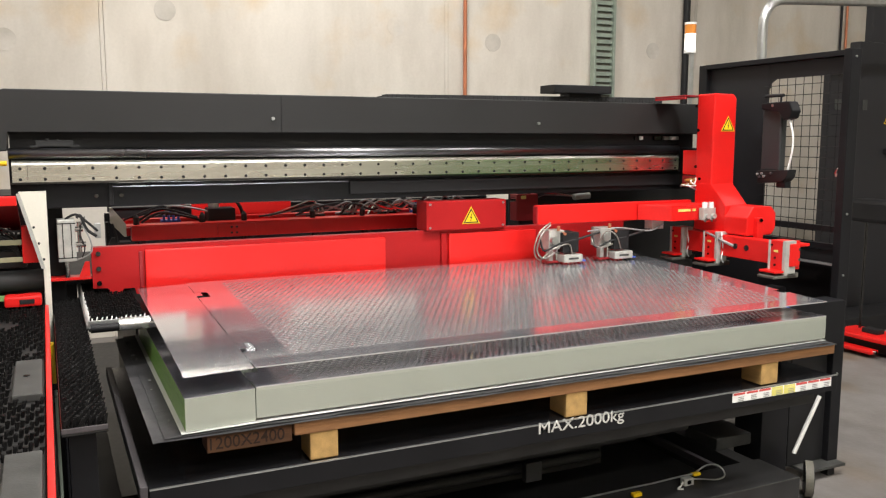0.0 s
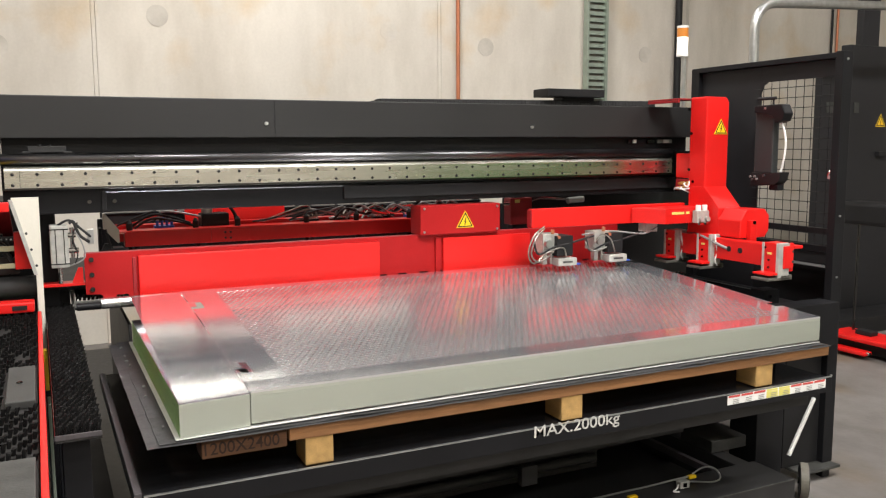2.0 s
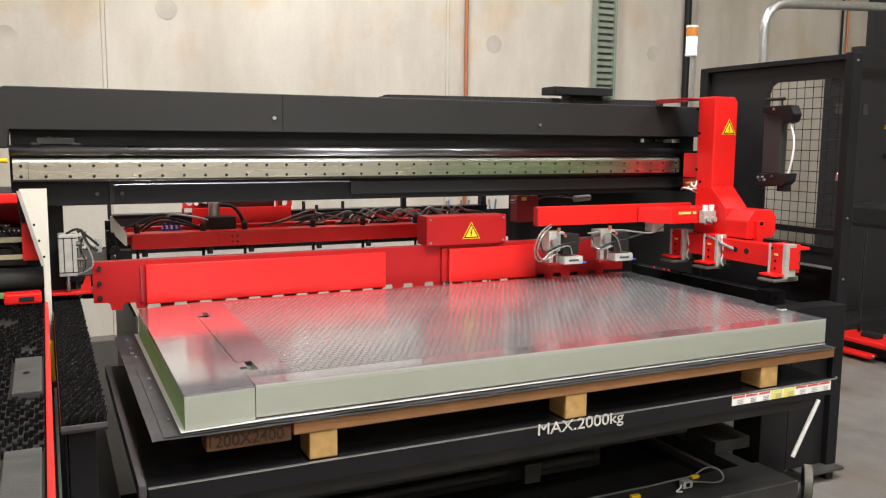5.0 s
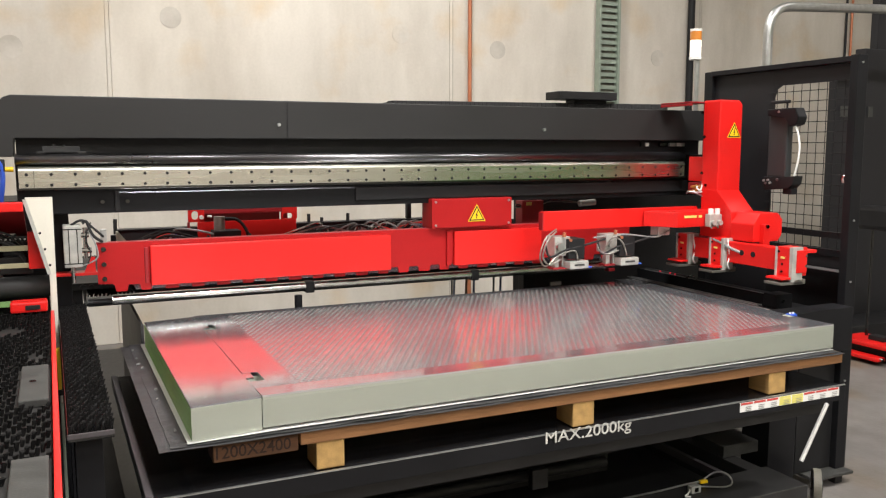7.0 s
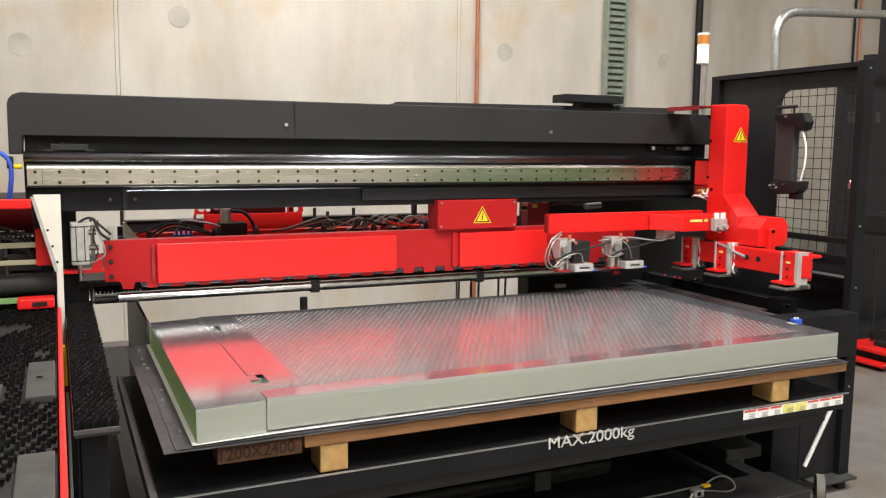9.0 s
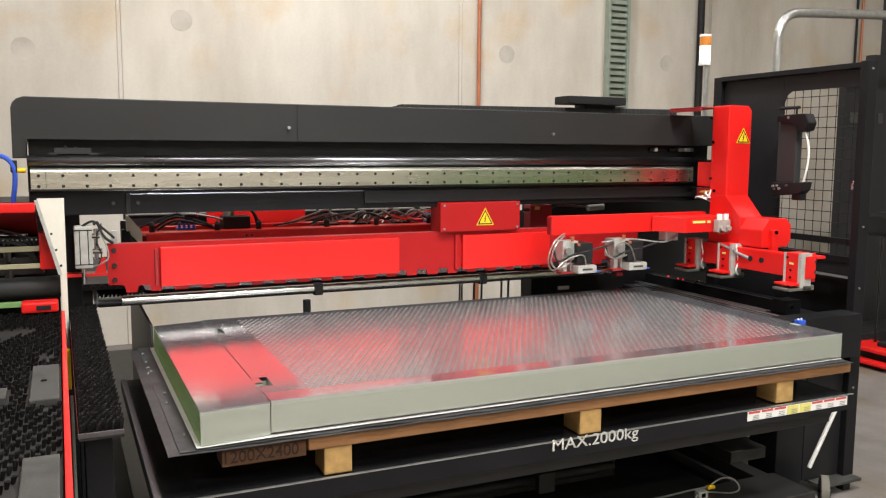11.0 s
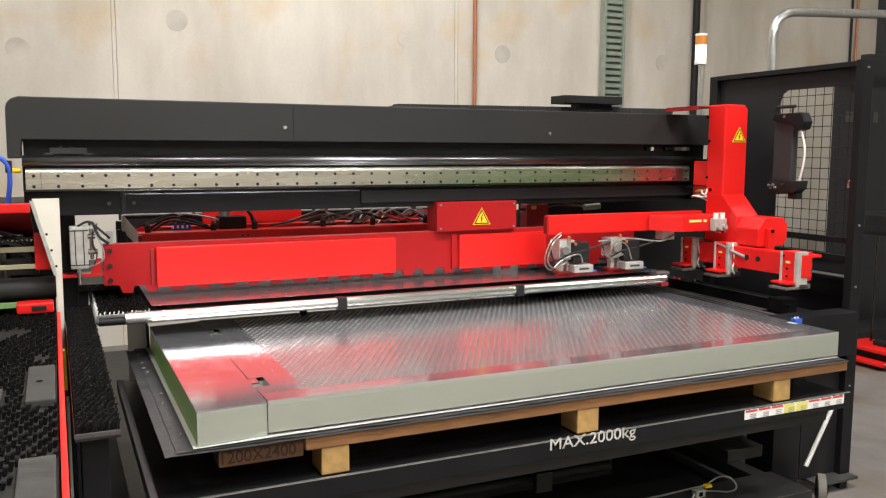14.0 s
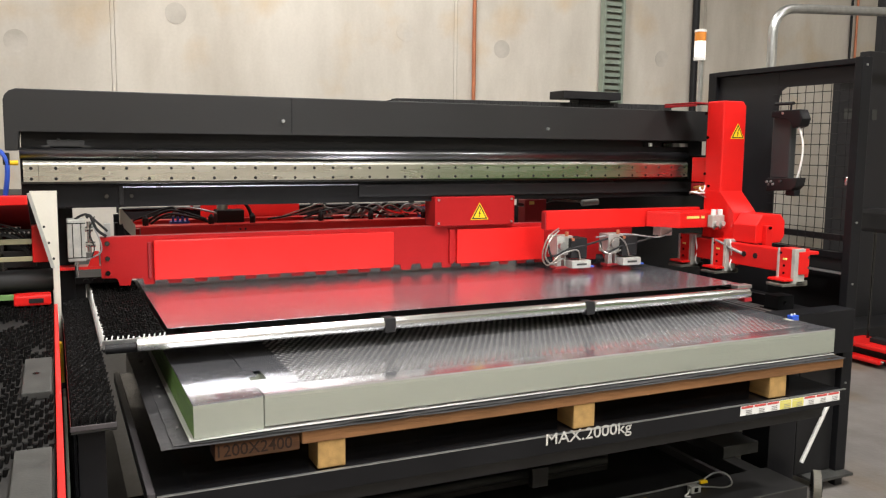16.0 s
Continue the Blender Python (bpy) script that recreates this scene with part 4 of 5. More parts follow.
def far_things():
    c = thing("control_cabinet", (6.4, 2.8, 0), "tall black control cabinet with warning label", "cabinet")
    part("side_unit", boxes((5.54, 5.835, 2.72, 2.79, 0.0, 2.20), bevel=0.01), PANEL, c)
    part("body", boxes((5.84, 7.3, 2.70, 2.80, 0.10, 2.36), bevel=0.01), PANEL, c)
    part("post", boxes((6.00, 6.20, 2.72, 2.79, 2.36, 4.2), bevel=0.004), PANEL, c)
    part("plinth", boxes((5.87, 7.27, 2.71, 2.79, 0.0, 0.10)), MATT_BLACK, c)
    part("name_plate", boxes((5.60, 5.70, 2.712, 2.719, 1.80, 1.885), bevel=0), WOOD_GREY, c)
    part("name_plate", boxes((5.905, 5.96, 2.692, 2.699, 1.80, 1.885), bevel=0), WOOD_GREY, c)
    part("handle", boxes((6.20, 6.30, 2.66, 2.699, 1.435, 1.475)), MATT_BLACK, c)
    sign(c, 6.245, 2.698, 1.74, 0.125)
    part("foot_ledge", boxes((5.42, 7.2, 2.34, 2.69, 0.0, 0.13), bevel=0.006), MATT_BLACK, c)
    s = thing("pipe_rail", (4.5, 2.2, 0), "bent galvanised steel tube rail", "rail")
    part("tube", hose(bmesh.new(), [(4.24, 2.2, 0.0), (4.24, 2.2, 1.0), (4.24, 2.2, 2.0), (4.24, 2.2, 2.33), (4.252, 2.2, 2.40), (4.285, 2.2, 2.46), (4.34, 2.2, 2.50), (4.41, 2.2, 2.518), (4.55, 2.2, 2.528), (5.3, 2.2, 2.565), (6.5, 2.2, 2.62)], 0.033, 14), GALV, s)
    b = thing("pump_base", (5.2, 2.1, 0), "red floor-standing base with a thin upright pole", "stand")
    part("top_cover", boxes((4.99, 5.26, 1.15, 2.12, 0.112, 0.150), bevel=0.014), RED, b)
    part("cheek", boxes((4.995, 5.255, 1.16, 1.58, 0.028, 0.114), bevel=0.010), RED, b)
    part("rear_cheek", boxes((5.06, 5.255, 1.60, 2.11, 0.028, 0.113), bevel=0.006), MATT_BLACK, b)
    part("step", boxes((4.945, 5.03, 1.74, 2.09, 0.030, 0.062), bevel=0.012), RED, b)
    part("step_bolt", rods(((4.98, 1.72, 0.05), (4.98, 1.745, 0.05), 0.012), seg=10), CHROME, b)
    part("hose", hose(bmesh.new(), [(5.10, 2.09, 0.15), (5.08, 2.16, 0.24), (5.12, 2.20, 0.20), (5.15, 2.18, 0.16)], 0.012), RUBBER, b)
    part("clamp_block", boxes((5.08, 5.16, 1.80, 1.93, 0.150, 0.185), bevel=0.006), MATT_BLACK, b)
    part("pole", rods(((5.19, 2.03, 0.13), (5.19, 2.03, 0.98), 0.011)), DARK_STEEL, b)
    part("arm", boxes((5.10, 5.30, 1.75, 2.12, 0.95, 1.12), bevel=0.03), MATT_BLACK, b)
    for y in (1.25, 2.05):
        part("wheel", rods(((5.10, y - 0.03, 0.045), (5.10, y + 0.03, 0.045), 0.045)), RUBBER, b)
    l = thing("signal_beacon", (3.072, 1.6, 0), "signal lamp with amber top and lit white lens", "beacon lamp")
    part("pole", rods(((3.085, 1.6, 1.31), (3.085, 1.6, 2.05), 0.014)), GALV, l)
    part("foot", boxes((3.055, 3.115, 1.57, 1.74, 1.301, 1.310), bevel=0.002), BLACK, l)
    part("base_cap", rods(((3.072, 1.6, 2.045), (3.072, 1.6, 2.063), 0.034), seg=24), LABEL_WHITE, l)
    part("white_lens", rods(((3.072, 1.6, 2.063), (3.072, 1.6, 2.153), 0.031), seg=24), LAMP, l, "lit white lens")
    part("amber_lens", rods(((3.072, 1.6, 2.153), (3.072, 1.6, 2.203), 0.032), seg=24), AMBER, l, "amber plastic lens")
    part("top_cap", rods(((3.072, 1.6, 2.203), (3.072, 1.6, 2.216), 0.033), seg=24), LABEL_WHITE, l)


far_things()


# ---- punch press and brush tables on the side ----
def tufts(rows, height, lean, r):
    """Many small bristle tufts as one mesh. rows: (x, y, z) of the feet."""
    vs, fs = [], []
    rnd = random.Random(3)
    for x, y, z in rows:
        dx, dy = lean[0] + rnd.uniform(-0.0015, 0.0015), lean[1] + rnd.uniform(-0.002, 0.002)
        h = height * rnd.uniform(0.85, 1.12)
        i = len(vs)
        for zz, rr, k in ((0, r * 0.62, 0), (h * 0.7, r * 0.85, 0.6), (h, r, 1)):
            for a in range(6):
                c = 2 * math.pi * a / 6
                q = rr * (rnd.uniform(0.8, 1.2) if k == 1 else 1)
                vs.append((x + dx * k + q * math.cos(c), y + dy * k + q * math.sin(c), z + zz + (rnd.uniform(-0.003, 0.001) if k == 1 else 0)))
        for s in (0, 6):
            for a in range(6):
                fs.append((i + s + a, i + s + (a + 1) % 6, i + s + 6 + (a + 1) % 6, i + s + 6 + a))
        fs.append(tuple(range(i + 12, i + 18)))
    mesh = bpy.data.meshes.new("bristles")
    mesh.from_pydata(vs, [], fs)
    mesh.materials.append(BRISTLE)
    return mesh


def bristle_part(rows, height, lean, r, parent):
    at = WHERE[parent.name]
    ob = new("bristles", tufts([(x - at.x, y - at.y, z - at.z) for x, y, z in rows], height, lean, r))
    ob.parent = parent
    WHERE[ob.name] = at
    return tagged(ob, "dense rows of black nylon bristle tufts", kind="stuff")


def press_side():
    t = thing("brush_table", (-0.55, 0.2, 0), "black brush table with a red edge strip and steel pads", "table")
    part("top_plate", boxes((-1.3, -0.33, -1.2, 1.28, 0.88, 0.925)), TABLE_GREY, t)
    part("edge_strip", boxes((-0.327, -0.314, -1.2, 1.18, 0.912, 0.946), bevel=0.003), RED, t, "bright red edge strip")
    part("underframe", boxes((-1.2, -0.40, -1.1, 1.2, 0.0, 0.88)), MATT_BLACK, t)
    pads = [(-0.402, -0.335, -0.030, 0.33), (-0.402, -0.335, -1.1, -0.445), (-0.56, -0.455, 0.02, 0.12), (-0.60, -0.47, -0.55, -0.40)]
    for a, b, c, d in pads:
        p = part("steel_pad", boxes((a, b, c, d, 0.925, 0.945), bevel=0.003), WOOD_GREY, t, "worn grey steel pad")
        part("pad_screw", rods(((a + 0.03, (c + d) / 2, 0.944), (a + 0.03, (c + d) / 2, 0.947), 0.008)), DARK_STEEL, p)
    rows = []
    for k in range(-12, 36):
        for i in range(24):
            x, y = -0.338 - 0.0195 * i, 1.24 - 0.072 * k - 0.046 * i
            if not -1.15 < y < 1.25:
                continue
            bald = noise.noise(Vector((x * 9, y * 5, 0.3))) > 0.42
            if not bald and not any(a - 0.006 < x < b + 0.006 and c - 0.006 < y < d + 0.006 for a, b, c, d in pads):
                rows.append((x, y, 0.924))
                rows.append((x - 0.0095, y - 0.022, 0.924))
    bristle_part(rows, 0.018, (0.003, 0.004), 0.0060, t)
    w = thing("brush_rail", (-0.25, 0.55, 0), "narrow black brush rail beside the sheet stack", "brush rail")
    part("plate", boxes((-0.300, -0.200, -0.210, 1.47, 0.885, 0.902), bevel=0.002), DARK_STEEL, w)
    part("front_lip", boxes((-0.300, -0.200, -0.213, -0.210, 0.892, 0.905)), BAR_GREY, w)
    part("post", boxes((-0.285, -0.225, -0.18, 0.02, 0.0, 0.885)), BLACK, w)
    part("rear_post", boxes((-0.285, -0.225, 0.9, 1.1, 0.0, 0.885)), BLACK, w)
    rows = []
    for k in range(-8, 42):
        for i in range(21):
            x, y = -0.2955 + 0.0046 * i, -0.203 + 0.0465 * k + 0.0125 * i
            if -0.205 < y < 1.46 and x < -0.203:
                rows.append((x, y, 0.902))
    bristle_part(rows, 0.018, (0.004, 0.006), 0.0036, w)
    k = thing("floor_marker", (-0.305, 0.5, 0), "yellow and olive guard post between the tables", "post")
    part("post", boxes((-0.316, -0.303, 0.88, 0.92, 0.0, 0.718), bevel=0.003), MATT_BLACK, k)
    part("yellow_cap", boxes((-0.316, -0.303, 0.88, 0.92, 0.72, 0.86), bevel=0.003), YELLOW, k, "yellow painted head")
    part("shield", boxes((-0.311, -0.302, 0.46, 0.55, 0.0, 0.79), bevel=0.002), TRAY, k)
    # press frame
    p = thing("punch_press", (-0.9, 1.3, 0), "off-white and red punch press frame", "machine")
    bm = bmesh.new()
    prism(bm, [(-0.392, 1.364), (-0.300, 1.364), (-0.306, 0.0), (-0.322, 0.0), (-0.322, 1.08), (-0.385, 1.333)], "y", 1.22, 1.25)
    part("frame_plate", bm, WHITE, p)
    bm = bmesh.new()
    prism(bm, [(-0.400, 1.358), (-0.388, 1.358), (-0.318, 1.08), (-0.330, 1.08)], "y", 1.19, 1.219)
    fl = part("slanted_flange", bm, CAST_GREY, p)
    for x, z in ((-0.350, 1.235), (-0.336, 1.175), (-0.322, 1.115)):
        part("flange_bolt", rods(((x + 0.002, 1.180, z), (x + 0.002, 1.190, z), 0.0045)), RUBBER, fl)
    part("body", boxes((-1.6, -0.330, 1.62, 2.1, 0.0, 1.33)), MATT_BLACK, p)
    part("hood_lip", boxes((-1.2, -0.398, 1.17, 1.19, 1.316, 1.352), bevel=0.005), RED, p, "bright red hood edge")
    # Underside in darker red, with its shade put into the colour.
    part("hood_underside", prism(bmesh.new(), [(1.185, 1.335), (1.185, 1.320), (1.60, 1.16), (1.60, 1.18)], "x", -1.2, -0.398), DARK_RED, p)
    part("hood_cheek", boxes((-0.392, -0.335, 1.255, 1.30, 1.095, 1.235), bevel=0.004), RED, p)
    # Head, head plate and ram are coloured darker for the hood's shade.
    part("head", boxes((-0.75, -0.385, 1.36, 1.5, 1.09, 1.20), bevel=0.01), MATT_BLACK, p)
    part("scale_bar", boxes((-0.75, -0.385, 1.262, 1.272, 1.164, 1.184), bevel=0.002), OLIVE, p, "pale olive flat bar")
    part("scale_bar", boxes((-0.75, -0.392, 1.262, 1.272, 1.100, 1.118), bevel=0.002), OLIVE, p, "pale olive flat bar")
    part("valve_strip", boxes((-0.70, -0.395, 1.30, 1.33, 1.196, 1.215), bevel=0.003), MATT_BLACK, p)
    for k in range(9):
        part("valve_stud", rods(((-0.402 - 0.016 * k, 1.296, 1.205), (-0.402 - 0.016 * k, 1.301, 1.205), 0.004), seg=8), GALV, p)
    part("head_plate", boxes((-0.55, -0.380, 1.32, 1.36, 1.07, 1.135), bevel=0.004), LIFTED_BLACK, p)
    part("ram", rods(((-0.50, 1.34, 1.05), (-0.50, 1.34, 1.20), 0.022)), DARK_STEEL, p)
    part("tool_bar", rods(((-0.70, 1.33, 1.225), (-0.43, 1.33, 1.222), 0.008)), CHROME, p)
    part("drum", rods(((-1.4, 1.33, 1.018), (-0.325, 1.33, 1.018), 0.042), seg=40), RUBBER, p, "dark grey round cross member")
    part("table_lip", boxes((-1.3, -0.34, 1.26, 1.28, 0.955, 0.975)), GREEN, p)
    rnd = random.Random(8)
    for k in range(5):
        z = 1.14 + 0.016 * k
        part("hose_loom", hose(bmesh.new(), [(-0.62, 1.30, z + 0.03), (-0.52 + rnd.uniform(-0.02, 0.02), 1.28, z + 0.045), (-0.43, 1.28, z + 0.01), (-0.40, 1.30, z - 0.05)], 0.0028 + 0.0012 * (k % 2)), (RUBBER, RUBBER, RUBBER, DARK_STEEL, RUBBER)[k], p)
    lamp = part("lamp_block", boxes((-0.46, -0.335, 1.17, 1.24, 0.945, 0.985), bevel=0.008), RED, p, "small red block on the table")
    part("slot", boxes((-0.41, -0.36, 1.167, 1.171, 0.955, 0.972)), MATT_BLACK, lamp)
    a = thing("air_hose", (-0.45, 1.28, 1.2), "blue air hose with a brass fitting", "hose")
    part("tube", hose(bmesh.new(), [(-0.60, 1.30, 1.515), (-0.51, 1.27, 1.522), (-0.468, 1.26, 1.49), (-0.462, 1.27, 1.43), (-0.475, 1.30, 1.34)], 0.009), BLUE, a)
    part("fitting", boxes((-0.475, -0.452, 1.255, 1.28, 1.46, 1.505), bevel=0.003), MATT_BLACK, a)
    part("nipple", rods(((-0.452, 1.268, 1.468), (-0.425, 1.268, 1.468), 0.009)), YELLOW, a)


press_side()


# ---- lift table ----
DROP = 0.021


def lift_table():
    g = thing("lift_table", (1.2, 0.65, 0), "black lift table carrying the loaded pallet", "lift table")
    d = new("deck")
    d.parent = g
    WHERE["deck"] = WHERE[g.name]
    part("deck_plate", boxes((-0.10, 2.43, -0.012, 1.30, 0.60, 0.624)), GLOSS_BLACK, d)
    part("fascia", boxes((-0.10, 2.438, -0.022, -0.012, 0.568, 0.627), bevel=0.002), BLACK, d)
    part("side_bar", boxes((-0.124, -0.104, -0.022, 1.27, 0.595, 0.640), bevel=0.003), BAR_GREY, d, "worn grey edge bar")
    part("worn_edge", boxes((-0.10, 2.436, -0.0228, -0.0150, 0.6260, 0.6295), bevel=0), GALV, d, "worn bright front edge")
    part("under_beam", boxes((0.0, 2.4, 0.05, 0.15, 0.50, 0.60)), LIFTED_BLACK, d)
    lettering("MAX.2000kg", 0.336, 0.0505, (1.250, -0.0225, 0.6105), PAINT_WHITE, d, "load_lettering")
    lab = part("label_strip", boxes((1.900, 2.403, -0.0228, -0.0218, 0.5885, 0.6235), bevel=0), LABEL_WHITE, d, "row of red, white and yellow safety labels")
    for k in range(8):
        a = 1.904 + k * 0.0624
        m = LABEL_YELLOW if k in (3, 4) else LABEL_RED
        part("label_head", boxes((a, a + 0.056, -0.0235, -0.0226, 0.6145, 0.6225), bevel=0), m, lab)
        if k in (3, 4):
            part("label_field", boxes((a, a + 0.058, -0.0233, -0.0226, 0.5895, 0.6135), bevel=0), LABEL_YELLOW, lab)
        for r in range(3):
            part("text_bar", boxes((a + 0.022, a + 0.05, -0.0240, -0.0232, 0.5915 + r * 0.0065, 0.5938 + r * 0.0065), bevel=0), INK_GREY, lab)
    part("stop_peg", rods(((0.655, 1.33, 0.60), (0.655, 1.33, 0.895), 0.017)), BLACK, d)
    # base frame and legs
    part("base_beam", boxes((0.0, 2.395, 0.09, 0.31, 0.05, 0.20), bevel=0.003), LIFTED_BLACK, g)
    part("base_beam", boxes((0.0, 2.375, 1.0, 1.15, 0.05, 0.20), bevel=0.003), LIFTED_BLACK, g)
    part("worn_edge", boxes((0.9, 2.392, 0.0885, 0.094, 0.1965, 0.2010), bevel=0), WOOD_GREY, g, "bright strip along the beam edge")
    part("base_side", boxes((2.30, 2.375, 0.312, 0.998, 0.05, 0.195), bevel=0.003), LIFTED_BLACK, g)
    part("base_side", boxes((0.0, 0.1, 0.312, 0.998, 0.05, 0.195), bevel=0.003), LIFTED_BLACK, g)
    part("inner_rail", boxes((2.165, 2.190, 0.312, 0.95, 0.17, 0.20), bevel=0.002), BAR_GREY, g)
    part("scissor_arm", boxes((0.25, 2.1, 0.42, 0.48, 0.34, 0.44), bevel=0.003), LIFTED_BLACK, g)
    part("cross_tube", rods(((0.2, 0.50, 0.27), (1.7, 0.50, 0.27), 0.02)), LIFTED_BLACK, g)
    part("lug", boxes((1.285, 1.355, 0.385, 0.418, 0.262, 0.338), bevel=0.004), LIFTED_BLACK, g)
    part("base_pan", boxes((0.1, 2.30, 0.312, 0.998, 0.05, 0.07)), LIFTED_BLACK, g)
    # Added black strip that stands in for shade on the floor beside the deck.
    part("floor_shade_strip", boxes((-0.225, -0.122, -0.9, 2.1, 0.30, 0.33)), MATT_BLACK, g)
    part("step_plate", boxes((2.30, 2.52, 0.46, 0.66, 0.198, 0.250), bevel=0.004), WOOD_GREY, g)
    part("skirt", boxes((0.0, 1.75, 0.55, 0.58, 0.205, 0.60), bevel=0.002), LIFTED_BLACK, g)
    part("rear_skirt", boxes((0.0, 2.0, 1.10, 1.13, 0.205, 0.60), bevel=0.002), LIFTED_BLACK, g)
    part("side_plate", boxes((0.0, 0.012, 1.34, 2.4, 0.3, 0.83)), LINER, g, "dark grey side plate")
    part("leg", boxes((2.50, 2.66, 0.40, 0.56, 0.05, 0.60), bevel=0.004), BLACK, g)
    part("side_frame", boxes((2.50, 2.936, 0.36, 0.47, 0.64, 0.836), bevel=0.004), BLACK, g)
    part("side_wall", boxes((2.71, 2.936, 0.44, 0.46, 0.062, 0.80), bevel=0.003), MATT_BLACK, g)
    part("side_box", boxes((2.71, 2.936, 0.462, 1.5, 0.46, 0.80), bevel=0.004), MATT_BLACK, g)
    part("strut", rods(((2.70, 0.395, 0.143), (2.845, 0.395, 0.392), 0.0095)), PALE, g, "bright white gas strut")
    part("corner_bracket", boxes((2.48, 2.68, 0.42, 0.58, 0.03, 0.05)), BLACK, g)
    cw = part("castor", rods(((2.644, 0.281, 0.078), (2.667, 0.259, 0.078), 0.078), seg=36), TYRE, g, "grey rubber castor wheel")
    part("rim", rods(((2.642, 0.283, 0.078), (2.669, 0.257, 0.078), 0.070), seg=28), MATT_BLACK, cw)
    part("hub", rods(((2.637, 0.288, 0.078), (2.674, 0.252, 0.078), 0.015)), DARK_STEEL, cw)
    cn = part("connector", boxes((1.905, 1.952, 0.212, 0.240, 0.201, 0.230), bevel=0.003), CAST_GREY, g)
    part("clip", boxes((1.918, 1.936, 0.209, 0.2125, 0.208, 0.224), bevel=0.001), DARK_STEEL, cn)
    part("plug", boxes((1.985, 2.02, 0.250, 0.268, 0.214, 0.226)), YELLOW, cn)
    part("lead", hose(bmesh.new(), [(2.01, 0.262, 0.228), (2.06, 0.262, 0.245), (2.105, 0.252, 0.242), (2.125, 0.235, 0.222), (2.11, 0.215, 0.206), (2.06, 0.205, 0.206), (2.0, 0.215, 0.215), (1.955, 0.225, 0.22)], 0.0035, 6), GALV, cn)
    part("lead", hose(bmesh.new(), [(1.905, 0.225, 0.215), (1.88, 0.205, 0.212), (1.86, 0.20, 0.206), (1.88, 0.19, 0.205)], 0.0035, 6), LABEL_WHITE, cn)
    part("ground_cable", hose(bmesh.new(), [(1.985, 0.26, 0.222), (1.90, 0.272, 0.215), (1.80, 0.280, 0.208), (1.70, 0.285, 0.206), (1.4, 0.285, 0.206)], 0.004, 6), GALV, cn)
    part("joint_box", boxes((1.66, 1.70, 0.215, 0.235, 0.201, 0.215)), YELLOW, cn)
    # guide rails beside the stack
    r = thing("guide_rail", (2.7, 1.0, 0.75), "black linear guide rails beside the sheet stack", "rail")
    part("outer_rail", boxes((2.72, 2.79, 0.60, 1.62, 0.80, 0.862), bevel=0.003), BLACK, r)
    part("inner_rail", boxes((2.60, 2.64, 0.50, 1.55, 0.80, 0.828), bevel=0.003), DARK_STEEL, r)
    # Bright strips stand in for thin highlights along the rails.
    for x, z, w in ((2.722, 0.8645, 0.003), (2.602, 0.8305, 0.005), (2.628, 0.8305, 0.004), (2.660, 0.803, 0.006), (2.690, 0.803, 0.004)):
        part("rail_highlight", boxes((x, x + w, 0.60, 1.56, z - 0.003, z), bevel=0), GALV, r)
    # Chrome disc added only to give the rail end a glint.
    part("glint_disc", rods(((2.735, 0.572, 0.842), (2.735, 0.581, 0.842), 0.008), seg=10), CHROME, r)
    part("stop_ring", hose(bmesh.new(), [(2.71, 1.20, 0.866), (2.715, 1.17, 0.88), (2.72, 1.14, 0.872), (2.72, 1.13, 0.862)], 0.004, 6), CHROME, r)
    part("rail_bed", boxes((2.52, 2.80, 0.62, 1.60, 0.70, 0.80)), MATT_BLACK, r)
    part("slide_bed", boxes((2.47, 2.598, 0.475, 1.50, 0.70, 0.829), bevel=0.002), MATT_BLACK, r)
    for x, w in ((2.482, 0.0022), (2.520, 0.0016), (2.556, 0.0022)):
        part("slide_line", rods(((x, 0.48, 0.832), (x + 0.035, 1.45, 0.832), w), seg=8), GALV, r)
    part("end_block", boxes((2.70, 2.80, 0.58, 0.66, 0.795, 0.872), bevel=0.003), BLACK, r)
    for k, y in enumerate((1.30, 1.34, 1.42)):
        part("indicator", rods(((2.715, y, 0.87), (2.722, y, 0.87), 0.003), seg=8), LED_RED, r)
    s = thing("sensor_bumper", (2.49, 0.36, 0.6), "small blue plastic bumper beside the stack", "bumper")
    part("pad", boxes((2.437, 2.474, 0.255, 0.285, 0.838, 0.862), bevel=0.003), BLUE, s)
    for x in (2.447, 2.463):
        part("pin", rods(((x, 0.27, 0.861), (x, 0.27, 0.868), 0.004), seg=8), LABEL_WHITE, s)
    part("stem", boxes((2.446, 2.466, 0.262, 0.278, 0.64, 0.838)), BLACK, s)
    return g, d


def pallet():
    g = thing("pallet", (1.2, 0.6, 0.627), "brown timber pallet on the lift deck, edges worn", "pallet")
    for a, b in ((0.338, 0.421), (1.200, 1.283), (2.060, 2.143)):
        for y in (0.0, 0.53, 1.10):
            part("block", boxes((a, b, y, y + 0.10, 0.628, 0.7085), bevel=0.004), WOOD_PALE, g)
    part("board", boxes((0.292, 2.435, -0.004, 0.10, 0.709, 0.7505), bevel=0.004), WOOD, g)
    part("board", boxes((0.055, 0.290, 0.012, 0.10, 0.690, 0.738), bevel=0.004), WOOD_DARK, g, "dark-stained board with stencilled size")
    for y in (0.2, 0.42, 0.64, 0.86, 1.08):
        part("board", boxes((0.03, 2.42, y, y + 0.1, 0.709, 0.748), bevel=0.003), WOOD, g)
    lettering("1200X2400", 0.205, 0.034, (0.165, 0.0115, 0.716), FADED_INK, g, "size_lettering")
    return g


